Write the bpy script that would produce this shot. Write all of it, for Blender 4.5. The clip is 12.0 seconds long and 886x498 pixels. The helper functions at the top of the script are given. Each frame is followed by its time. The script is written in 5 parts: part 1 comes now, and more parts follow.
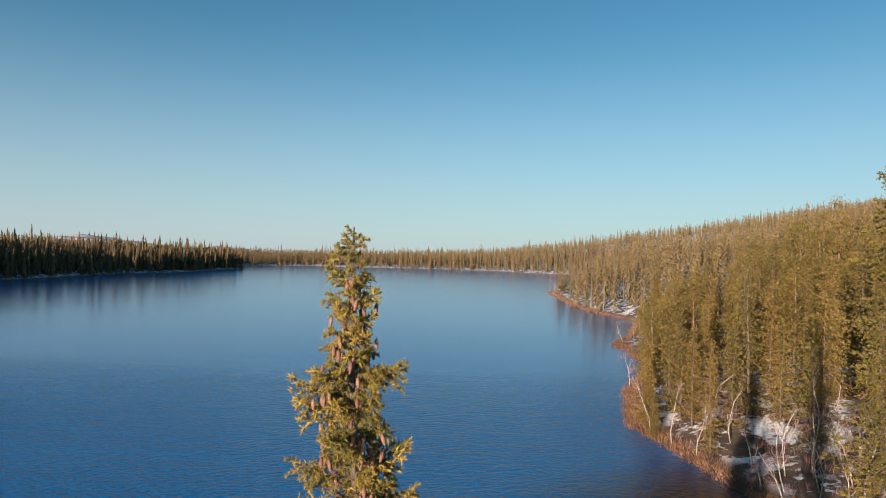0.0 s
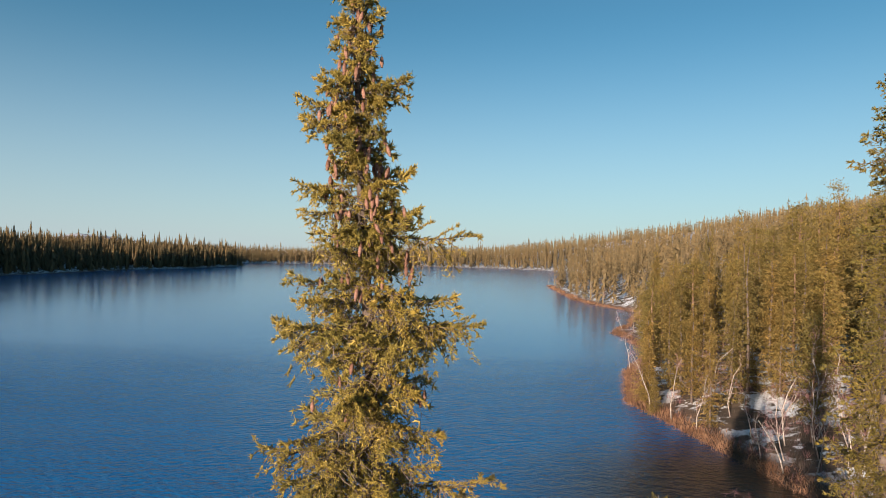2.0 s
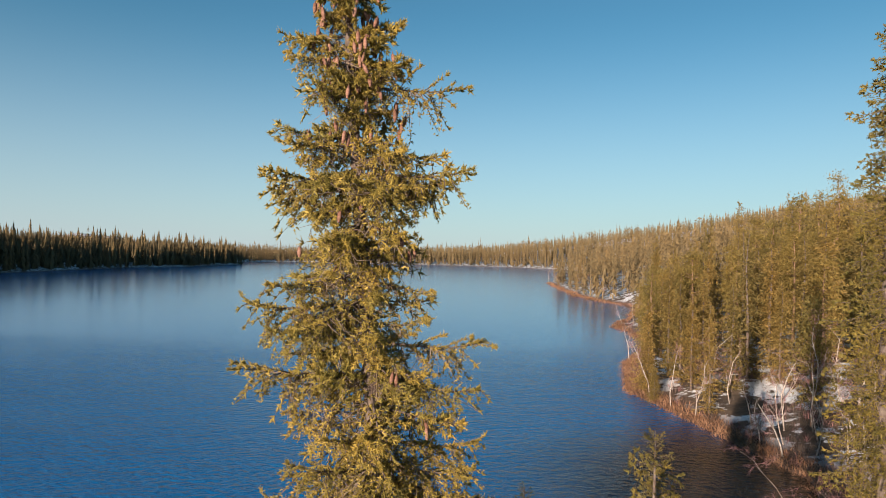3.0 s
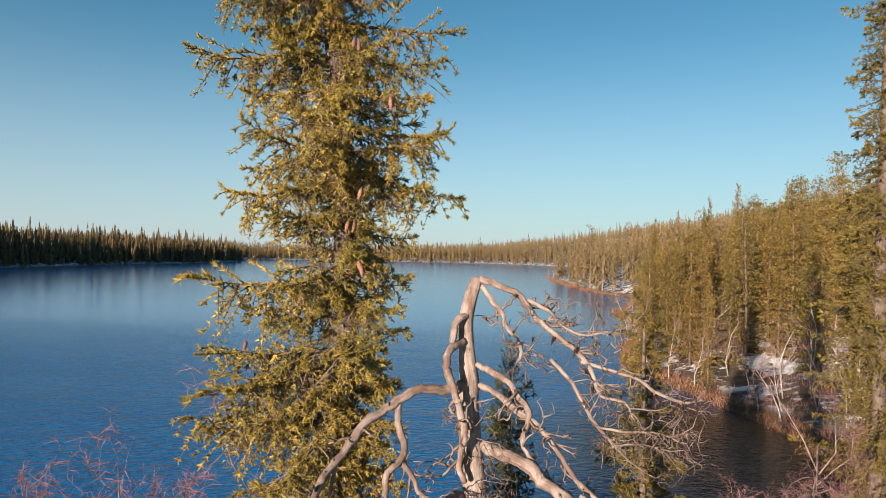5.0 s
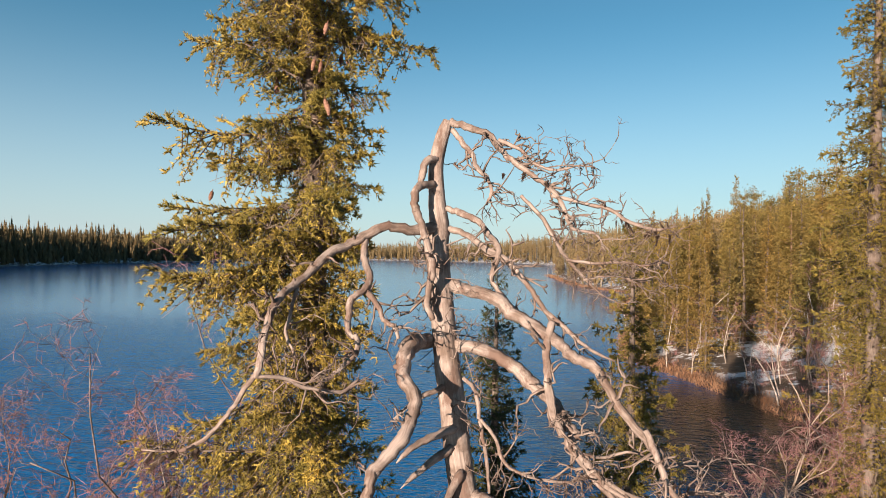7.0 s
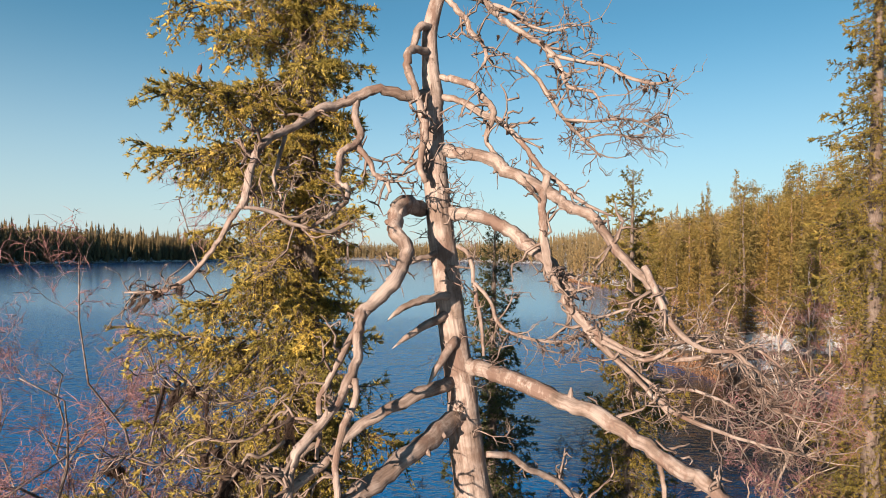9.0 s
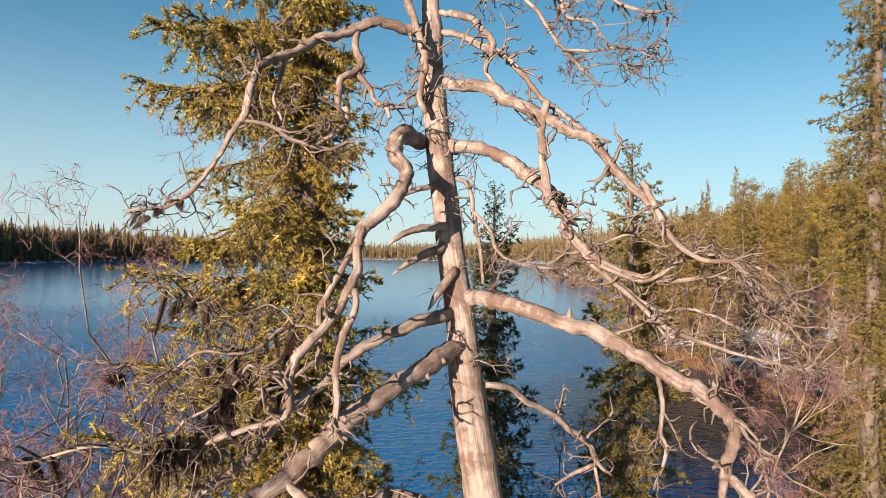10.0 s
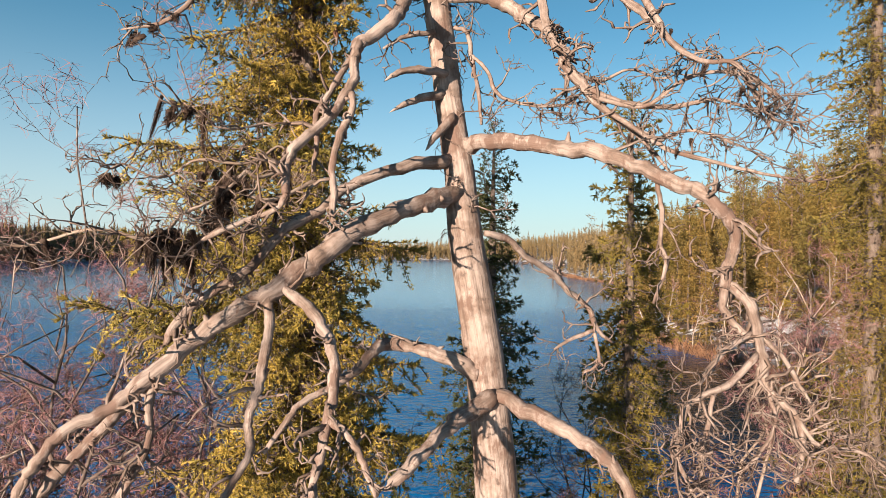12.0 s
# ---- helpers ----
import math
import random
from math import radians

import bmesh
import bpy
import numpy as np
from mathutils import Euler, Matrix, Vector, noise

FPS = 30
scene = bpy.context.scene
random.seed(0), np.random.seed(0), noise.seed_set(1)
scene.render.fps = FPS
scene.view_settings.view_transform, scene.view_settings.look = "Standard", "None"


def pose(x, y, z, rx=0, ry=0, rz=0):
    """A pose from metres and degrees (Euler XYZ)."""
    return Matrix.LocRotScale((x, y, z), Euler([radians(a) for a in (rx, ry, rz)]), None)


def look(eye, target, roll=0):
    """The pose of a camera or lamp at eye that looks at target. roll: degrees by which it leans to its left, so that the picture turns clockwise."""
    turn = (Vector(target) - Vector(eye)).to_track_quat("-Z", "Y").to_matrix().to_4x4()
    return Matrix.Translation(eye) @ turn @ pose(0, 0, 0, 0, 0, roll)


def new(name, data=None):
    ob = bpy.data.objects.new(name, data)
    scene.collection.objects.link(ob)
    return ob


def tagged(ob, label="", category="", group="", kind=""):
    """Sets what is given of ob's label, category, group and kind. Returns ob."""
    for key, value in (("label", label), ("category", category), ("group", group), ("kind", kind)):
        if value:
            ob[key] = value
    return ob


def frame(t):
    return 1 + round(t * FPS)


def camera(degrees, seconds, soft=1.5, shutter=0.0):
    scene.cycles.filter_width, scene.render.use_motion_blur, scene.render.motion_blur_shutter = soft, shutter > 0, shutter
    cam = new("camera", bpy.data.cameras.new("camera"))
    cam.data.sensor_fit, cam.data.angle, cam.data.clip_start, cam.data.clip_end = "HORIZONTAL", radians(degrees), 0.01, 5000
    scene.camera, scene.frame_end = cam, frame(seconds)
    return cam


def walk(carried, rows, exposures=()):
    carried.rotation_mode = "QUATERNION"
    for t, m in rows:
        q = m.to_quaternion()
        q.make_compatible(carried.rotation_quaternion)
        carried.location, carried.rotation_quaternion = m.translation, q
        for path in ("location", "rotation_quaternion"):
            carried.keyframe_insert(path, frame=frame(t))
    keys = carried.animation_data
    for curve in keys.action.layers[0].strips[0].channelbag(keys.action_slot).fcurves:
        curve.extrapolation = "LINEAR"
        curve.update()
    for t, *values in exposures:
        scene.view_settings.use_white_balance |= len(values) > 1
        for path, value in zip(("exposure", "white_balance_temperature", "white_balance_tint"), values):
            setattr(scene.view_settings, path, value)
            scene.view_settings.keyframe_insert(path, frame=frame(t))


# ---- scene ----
cam = camera(70.0, 12.0, soft=0.45)
PATH = [
    (0, (-0.029, 0.033, 17.2), (-0.0403, 2.0332, 17.2118), 1.32),
    (0.5, (-0.043, -0.022, 16.678), (-0.0541, 1.978, 16.6891), 1.30),
    (1, (-0.045, -0.043, 16.128), (-0.0562, 1.9567, 16.1379), 1.26),
    (1.5, (-0.034, -0.035, 15.589), (-0.045, 1.9645, 15.5992), 1.25),
    (2, (-0.02, -0.013, 15.049), (-0.0295, 1.9865, 15.0589), 1.23),
    (2.5, (0.001, -0.002, 14.506), (-0.0082, 1.998, 14.5149), 1.20),
    (4.3, (0.335, 0.307, 12.33), (0.326, 2.3073, 12.3381), 1.14),
    (4.5, (0.349, 0.301, 12.084), (0.3396, 2.3013, 12.0921), 1.12),
    (5, (0.375, 0.296, 11.532), (0.3657, 2.2957, 11.5398), 1.09),
    (5.5, (0.421, 0.29, 11.139), (0.4127, 2.2898, 11.1475), 1.05),
    (6, (0.495, 0.308, 10.839), (0.4864, 2.3078, 10.8476), 1.04),
    (6.5, (0.561, 0.34, 10.609), (0.553, 2.3402, 10.6174), 1.01),
    (7, (0.606, 0.403, 10.428), (0.5982, 2.4028, 10.4365), 0.99),
    (9, (0.664, 0.513, 9.539), (0.6558, 2.513, 9.5486), 0.95),
    (9.5, (0.668, 0.501, 9.313), (0.6597, 2.5014, 9.3228), 0.96),
    (10, (0.673, 0.498, 9.091), (0.6655, 2.4983, 9.1018), 0.99),
    (10.5, (0.682, 0.514, 8.854), (0.6745, 2.5143, 8.8653), 0.98),
    (11, (0.69, 0.523, 8.609), (0.6818, 2.5225, 8.621), 0.93),
    (11.5, (0.698, 0.531, 8.363), (0.6894, 2.5311, 8.373), 0.90),
    (12, (0.704, 0.528, 8.111), (0.6946, 2.5283, 8.1214), 0.86),
]
walk(cam, [(t, look(eye, target, roll)) for t, eye, target, roll in PATH], [(0, 1.22, 6150, 12), (6, 1.38, 6250, 12), (12, 1.58, 6350, 12)])

# ---- sky and sun ----
SUN_EL, SUN_AZ = radians(9.0), radians(28.5)   # light travels towards SUN_AZ, right of straight ahead
world = bpy.data.worlds.new("sky")
scene.world = world
world.use_nodes = True
wt = world.node_tree
sky = wt.nodes.new("ShaderNodeTexSky")
sky.sky_type, sky.sun_disc = "NISHITA", False
sky.sun_elevation, sky.sun_rotation = radians(20), SUN_AZ + math.pi
sky.air_density, sky.dust_density, sky.ozone_density = 1.0, 0.1, 2.6
back = wt.nodes["Background"]
back.inputs["Strength"].default_value = 0.0355
tint = wt.nodes.new("ShaderNodeMix")            # clear northern air: a little more cyan
tint.data_type, tint.blend_type = "RGBA", "MULTIPLY"
tint.inputs[0].default_value, tint.inputs[7].default_value = 1.0, (0.70, 1.20, 1.13, 1)
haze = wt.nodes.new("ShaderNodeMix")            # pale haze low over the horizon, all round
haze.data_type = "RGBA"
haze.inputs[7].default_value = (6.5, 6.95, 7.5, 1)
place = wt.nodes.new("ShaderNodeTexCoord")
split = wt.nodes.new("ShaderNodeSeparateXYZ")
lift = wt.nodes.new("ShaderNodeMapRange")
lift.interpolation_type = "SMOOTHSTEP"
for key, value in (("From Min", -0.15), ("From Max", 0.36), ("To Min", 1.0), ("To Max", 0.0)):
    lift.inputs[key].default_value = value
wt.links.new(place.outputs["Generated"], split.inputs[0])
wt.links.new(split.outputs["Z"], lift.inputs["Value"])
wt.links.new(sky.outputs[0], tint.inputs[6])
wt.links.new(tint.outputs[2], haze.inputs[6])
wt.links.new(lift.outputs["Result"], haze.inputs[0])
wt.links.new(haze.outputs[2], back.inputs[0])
sun = new("sun", bpy.data.lights.new("sun", "SUN"))
sun.data.energy, sun.data.angle, sun.data.color = 5.0, radians(0.5), (1.0, 0.80, 0.61)
ray = Vector((math.sin(SUN_AZ) * math.cos(SUN_EL), math.cos(SUN_AZ) * math.cos(SUN_EL), -math.sin(SUN_EL)))
sun.matrix_world = look((-30, -60, 60), Vector((-30, -60, 60)) + ray)

# ---- materials ----
def nodes_of(name):
    m = bpy.data.materials.new(name)
    m.use_nodes = True
    return m, m.node_tree, m.node_tree.nodes["Principled BSDF"]


def node(tree, kind, **inputs):
    n = tree.nodes.new(kind)
    for key, value in inputs.items():
        n.inputs[key.replace("_", " ")].default_value = value
    return n


def coords(tree, source, scale):
    c = tree.nodes.new("ShaderNodeTexCoord")
    s = tree.nodes.new("ShaderNodeMapping")
    s.inputs["Scale"].default_value = scale
    tree.links.new(c.outputs[source], s.inputs["Vector"])
    return s.outputs["Vector"]


def noise_of(tree, vector, scale, detail=4.0, rough=0.55):
    n = node(tree, "ShaderNodeTexNoise", Scale=scale, Detail=detail, Roughness=rough)
    tree.links.new(vector, n.inputs["Vector"])
    return n.outputs["Fac"]


def ramp(tree, fac, *stops):
    r = tree.nodes.new("ShaderNodeValToRGB")
    e = r.color_ramp.elements
    while len(e) < len(stops):
        e.new(0.5)
    for slot, (at, colour) in zip(e, stops):
        slot.position, slot.color = at, (*colour, 1)
    tree.links.new(fac, r.inputs["Fac"])
    return r.outputs["Color"]


def blend(tree, fac, a, b, kind="MIX"):
    n = tree.nodes.new("ShaderNodeMix")
    n.data_type, n.blend_type = "RGBA", kind
    for socket, value in ((n.inputs[0], fac), (n.inputs[6], a), (n.inputs[7], b)):
        if hasattr(value, "is_linked"):
            tree.links.new(value, socket)
        else:
            socket.default_value = value if isinstance(value, (int, float)) else (*value, 1)
    return n.outputs[2]


def bump(tree, shader, height, strength, distance):
    b = node(tree, "ShaderNodeBump", Strength=strength, Distance=distance)
    tree.links.new(height, b.inputs["Height"])
    tree.links.new(b.outputs["Normal"], shader.inputs["Normal"])


def glow_through(tree, shader, share=0.4):
    """Thin needles let some light through to their far side."""
    thin, mix = tree.nodes.new("ShaderNodeBsdfTranslucent"), tree.nodes.new("ShaderNodeMixShader")
    tree.links.new(shader.inputs["Base Color"].links[0].from_socket, thin.inputs["Color"])
    mix.inputs["Fac"].default_value = share
    tree.links.new(shader.outputs[0], mix.inputs[1])
    tree.links.new(thin.outputs[0], mix.inputs[2])
    tree.links.new(mix.outputs[0], tree.nodes["Material Output"].inputs["Surface"])


def foliage(name, dark, light, yellow, rough=0.6, share=0.4):
    """Needles: colour varies from piece to piece and over patches of the crown."""
    m, t, b = nodes_of(name)
    g = t.nodes.new("ShaderNodeNewGeometry")
    base = ramp(t, g.outputs["Random Per Island"], (0.0, dark), (0.65, light), (1.0, yellow))
    o = t.nodes.new("ShaderNodeObjectInfo")
    tint = ramp(t, o.outputs["Random"], (0.0, (0.78, 0.82, 0.85)), (1.0, (1.15, 1.08, 1.0)))
    patch = ramp(t, noise_of(t, coords(t, "Object", (1, 1, 1)), 2.3, 3), (0.3, (0.75, 0.8, 0.8)), (0.7, (1.15, 1.1, 1.0)))
    t.links.new(blend(t, 1.0, blend(t, 1.0, base, tint, "MULTIPLY"), patch, "MULTIPLY"), b.inputs["Base Color"])
    b.inputs["Roughness"].default_value = rough
    b.inputs["Specular IOR Level"].default_value = 0.25
    glow_through(t, b, share)
    return m


def far_foliage(name, dark, light, yellow, patch_scale):
    """Far woods: colour changes from tree to tree by a coarse noise over the ground."""
    m, t, b = nodes_of(name)
    g = t.nodes.new("ShaderNodeNewGeometry")
    base = ramp(t, g.outputs["Random Per Island"], (0.0, dark), (0.6, light), (1.0, yellow))
    patch = ramp(t, noise_of(t, coords(t, "Object", (1, 1, 0.15)), patch_scale, 4, 0.7), (0.3, (0.6, 0.68, 0.75)), (0.5, (1, 1, 1)), (0.72, (1.35, 1.2, 0.95)))
    t.links.new(blend(t, 1.0, base, patch, "MULTIPLY"), b.inputs["Base Color"])
    b.inputs["Roughness"].default_value = 0.75
    b.inputs["Specular IOR Level"].default_value = 0.15
    return m


def timber(name, dark, mid, pale, along=3.0, across=60.0, relief=0.6, blotch=2.0, spots=0.0, stain=None):
    """Wood or bark along the length of a limb, by its u (metres along) and v (round)."""
    m, t, b = nodes_of(name)
    grain = noise_of(t, coords(t, "UV", (along, across, 1)), 1.0, 5, 0.65)
    col = ramp(t, grain, (0.28, dark), (0.5, mid), (0.75, pale))
    wear = noise_of(t, coords(t, "Object", (1, 1, 1)), blotch, 5, 0.6)
    col = blend(t, ramp(t, wear, (0.42, (0, 0, 0)), (0.62, (1, 1, 1))), col, blend(t, 1.0, col, (0.55, 0.49, 0.45), "MULTIPLY"))
    if spots:
        knot = noise_of(t, coords(t, "Object", (1, 1, 1)), 14.0, 3, 0.7)
        col = blend(t, ramp(t, knot, (0.62, (0, 0, 0)), (0.7, (spots, spots, spots))), col, dark)
    if stain:
        # scraps of old bark, and long drying cracks
        rest = noise_of(t, coords(t, "Object", (1, 1, 0.45)), 5.5, 6, 0.72)
        col = blend(t, ramp(t, rest, (0.515, (0, 0, 0)), (0.585, (0.85, 0.85, 0.85))), col, stain)
        crack = noise_of(t, coords(t, "UV", (1.1, 60, 1)), 1.0, 2, 0.5)
        col = blend(t, ramp(t, crack, (0.27, (0.55, 0.55, 0.55)), (0.31, (0, 0, 0))), col, dark)
    t.links.new(col, b.inputs["Base Color"])
    b.inputs["Roughness"].default_value = 0.85
    b.inputs["Specular IOR Level"].default_value = 0.2
    bump(t, b, grain, relief, 0.012)
    return m


NEEDLES = foliage("spruce_needles", (0.12, 0.10, 0.03), (0.365, 0.277, 0.06), (0.47, 0.352, 0.085), share=0.32)
NEEDLES_OLIVE = foliage("olive_needles", (0.12, 0.098, 0.026), (0.205, 0.158, 0.034), (0.27, 0.205, 0.048))
# needles of one spruce at the water, its shade put into a darker colour
NEEDLES_SHADED = foliage("shaded_needles", (0.035, 0.045, 0.020), (0.062, 0.070, 0.024), (0.09, 0.085, 0.03))
FOREST_GREEN = foliage("forest_needles", (0.155, 0.114, 0.041), (0.275, 0.195, 0.063), (0.38, 0.265, 0.09), share=0.5)
PINE_GREEN = foliage("pine_needles", (0.175, 0.131, 0.041), (0.285, 0.206, 0.06), (0.38, 0.275, 0.085), share=0.5)
WOODS = far_foliage("far_woods", (0.108, 0.08, 0.043), (0.155, 0.112, 0.055), (0.185, 0.132, 0.063), 0.16)
BARK = timber("spruce_bark", (0.055, 0.042, 0.034), (0.13, 0.10, 0.083), (0.23, 0.19, 0.16), 8, 90, 0.8, 6.0)
BARE_TWIG = timber("bare_twig", (0.12, 0.085, 0.065), (0.26, 0.20, 0.16), (0.38, 0.33, 0.28), 8, 60, 0.3, 5.0)
SILVER = timber("weathered_wood", (0.105, 0.078, 0.065), (0.262, 0.208, 0.18), (0.40, 0.325, 0.285), 3.0, 34, 0.9, 7.0, 0.9, (0.125, 0.078, 0.06))
SILVER_TWIG = timber("weathered_twig", (0.065, 0.047, 0.039), (0.20, 0.152, 0.128), (0.36, 0.29, 0.25), 9, 60, 0.3, 12.0, 0.6)
PINE_BARK = timber("pine_bark", (0.10, 0.06, 0.04), (0.24, 0.15, 0.10), (0.36, 0.25, 0.18), 5, 40, 0.6, 1.5)
BIRCH_BARK = timber("birch_bark", (0.14, 0.11, 0.095), (0.38, 0.33, 0.29), (0.56, 0.50, 0.45), 9, 14, 0.3, 3.0, 0.8)
BIRCH_DARK = timber("birch_stem", (0.05, 0.04, 0.036), (0.13, 0.10, 0.088), (0.36, 0.31, 0.28), 9, 14, 0.4, 3.0, 0.5)
RED_TWIG = timber("birch_twigs", (0.12, 0.056, 0.058), (0.27, 0.142, 0.138), (0.42, 0.255, 0.245), 6, 40, 0.3, 1.2)
DARK_TWIG = timber("alder_twigs", (0.035, 0.028, 0.026), (0.085, 0.068, 0.06), (0.15, 0.125, 0.11), 6, 40, 0.3, 2.0)
CONE_BROWN = timber("cone_scales", (0.13, 0.065, 0.045), (0.25, 0.135, 0.095), (0.36, 0.22, 0.16), 60, 60, 0.6, 20.0)
LICHEN = timber("beard_lichen", (0.020, 0.013, 0.010), (0.055, 0.036, 0.027), (0.11, 0.078, 0.056), 20, 60, 0.3, 12.0)
REED = timber("dry_grass", (0.12, 0.062, 0.036), (0.235, 0.13, 0.075), (0.37, 0.24, 0.15), 12, 40, 0.2, 0.8)


def ground_material():
    m, t, b = nodes_of("snowy_heath")
    v = coords(t, "Object", (1, 1, 1))
    heath = ramp(t, noise_of(t, v, 0.9, 6, 0.65), (0.3, (0.035, 0.026, 0.018)), (0.52, (0.085, 0.058, 0.038)), (0.75, (0.17, 0.115, 0.07)))
    patch = noise_of(t, v, 0.42, 7, 0.68)
    snow = ramp(t, patch, (0.49, (0, 0, 0)), (0.525, (1, 1, 1)))
    grit = ramp(t, noise_of(t, v, 3.5, 4, 0.6), (0.35, (0.55, 0.55, 0.56)), (0.6, (0.80, 0.81, 0.84)))
    col = blend(t, snow, heath, grit)
    g = t.nodes.new("ShaderNodeNewGeometry")
    xyz = t.nodes.new("ShaderNodeSeparateXYZ")
    t.links.new(g.outputs["Position"], xyz.inputs["Vector"])
    low = t.nodes.new("ShaderNodeMapRange")
    low.inputs["From Min"].default_value, low.inputs["From Max"].default_value = 0.35, 1.0
    west = node(t, "ShaderNodeMapRange", From_Min=-60.0, From_Max=-160.0, To_Min=0.0, To_Max=0.3)
    north = node(t, "ShaderNodeMapRange", From_Min=350.0, From_Max=480.0, To_Min=0.0, To_Max=0.4)
    t.links.new(xyz.outputs["X"], west.inputs["Value"])
    t.links.new(xyz.outputs["Y"], north.inputs["Value"])
    sums = [t.nodes.new("ShaderNodeMath") for _ in range(2)]
    t.links.new(xyz.outputs["Z"], sums[0].inputs[0])
    t.links.new(west.outputs["Result"], sums[0].inputs[1])
    t.links.new(sums[0].outputs[0], sums[1].inputs[0])
    t.links.new(north.outputs["Result"], sums[1].inputs[1])
    t.links.new(sums[1].outputs[0], low.inputs["Value"])
    bank = ramp(t, noise_of(t, v, 2.2, 5, 0.7), (0.3, (0.06, 0.035, 0.024)), (0.55, (0.14, 0.078, 0.05)), (0.8, (0.27, 0.175, 0.12)))
    t.links.new(blend(t, low.outputs["Result"], bank, col), b.inputs["Base Color"])
    b.inputs["Roughness"].default_value = 0.85
    bump(t, b, noise_of(t, v, 2.5, 6, 0.7), 0.7, 0.15)
    return m


def water_material():
    m, t, b = nodes_of("lake_water")
    away = t.nodes.new("ShaderNodeVectorMath")       # the bay's brown reflection of the wood, put into the base colour
    away.operation = "DISTANCE"
    away.inputs[1].default_value = (20, 37, 0)
    t.links.new(coords(t, "Object", (1, 1, 1)), away.inputs[0])
    # 0 in the bay with its painted reflection, 1 on the open lake
    deep = t.nodes.new("ShaderNodeMapRange")
    deep.interpolation_type = "SMOOTHSTEP"
    deep.inputs["From Min"].default_value, deep.inputs["From Max"].default_value = 7.0, 20.0
    t.links.new(away.outputs["Value"], deep.inputs["Value"])
    t.links.new(blend(t, deep.outputs["Result"], (0.030, 0.022, 0.012), (0.0, 0.10, 0.285)), b.inputs["Base Color"])
    b.inputs["Roughness"].default_value = 0.15
    b.inputs["IOR"].default_value = 1.5
    turned = coords(t, "Object", (1.5, 2.2, 1))
    turned.node.inputs["Rotation"].default_value = (0, 0, radians(-20))
    ripple = noise_of(t, turned, 1.0, 3, 0.55)
    swell = noise_of(t, coords(t, "Object", (0.2, 0.42, 1)), 1.0, 2, 0.5)
    gust = ramp(t, noise_of(t, coords(t, "Object", (0.25, 1.0, 1)), 0.022, 4, 0.6), (0.36, (0.5, 0.5, 0.5)), (0.62, (1, 1, 1)))
    both = t.nodes.new("ShaderNodeMath")
    both.operation = "MULTIPLY_ADD"
    both.inputs[1].default_value = 0.9
    t.links.new(swell, both.inputs[0])
    t.links.new(ripple, both.inputs[2])
    up = t.nodes.new("ShaderNodeMath")
    up.operation = "MULTIPLY"
    t.links.new(both.outputs[0], up.inputs[0])
    t.links.new(gust, up.inputs[1])
    # the open lake lies calmer than the water by the near shore
    g = t.nodes.new("ShaderNodeNewGeometry")
    xyz = t.nodes.new("ShaderNodeSeparateXYZ")
    t.links.new(g.outputs["Position"], xyz.inputs["Vector"])
    calm = t.nodes.new("ShaderNodeMapRange")
    calm.interpolation_type = "SMOOTHERSTEP"
    for key, value in (("From Min", 15.0), ("From Max", 125.0), ("To Min", 1.0), ("To Max", 0.035)):
        calm.inputs[key].default_value = value
    t.links.new(xyz.outputs["Y"], calm.inputs["Value"])
    still = t.nodes.new("ShaderNodeMath")
    still.operation = "MULTIPLY"
    t.links.new(up.outputs[0], still.inputs[0])
    t.links.new(calm.outputs["Result"], still.inputs[1])
    bump(t, b, still.outputs[0], 1.0, 0.30)
    return m


def fell_material():
    m, t, b = nodes_of("snowy_fell")
    v = coords(t, "Object", (1, 1, 2.5))
    col = ramp(t, noise_of(t, v, 0.012, 6, 0.65), (0.42, (0.16, 0.15, 0.15)), (0.55, (0.55, 0.55, 0.58)), (0.7, (0.75, 0.76, 0.80)))
    t.links.new(col, b.inputs["Base Color"])
    b.inputs["Roughness"].default_value = 0.9
    return m


GROUND, WATER, FELL = ground_material(), water_material(), fell_material()

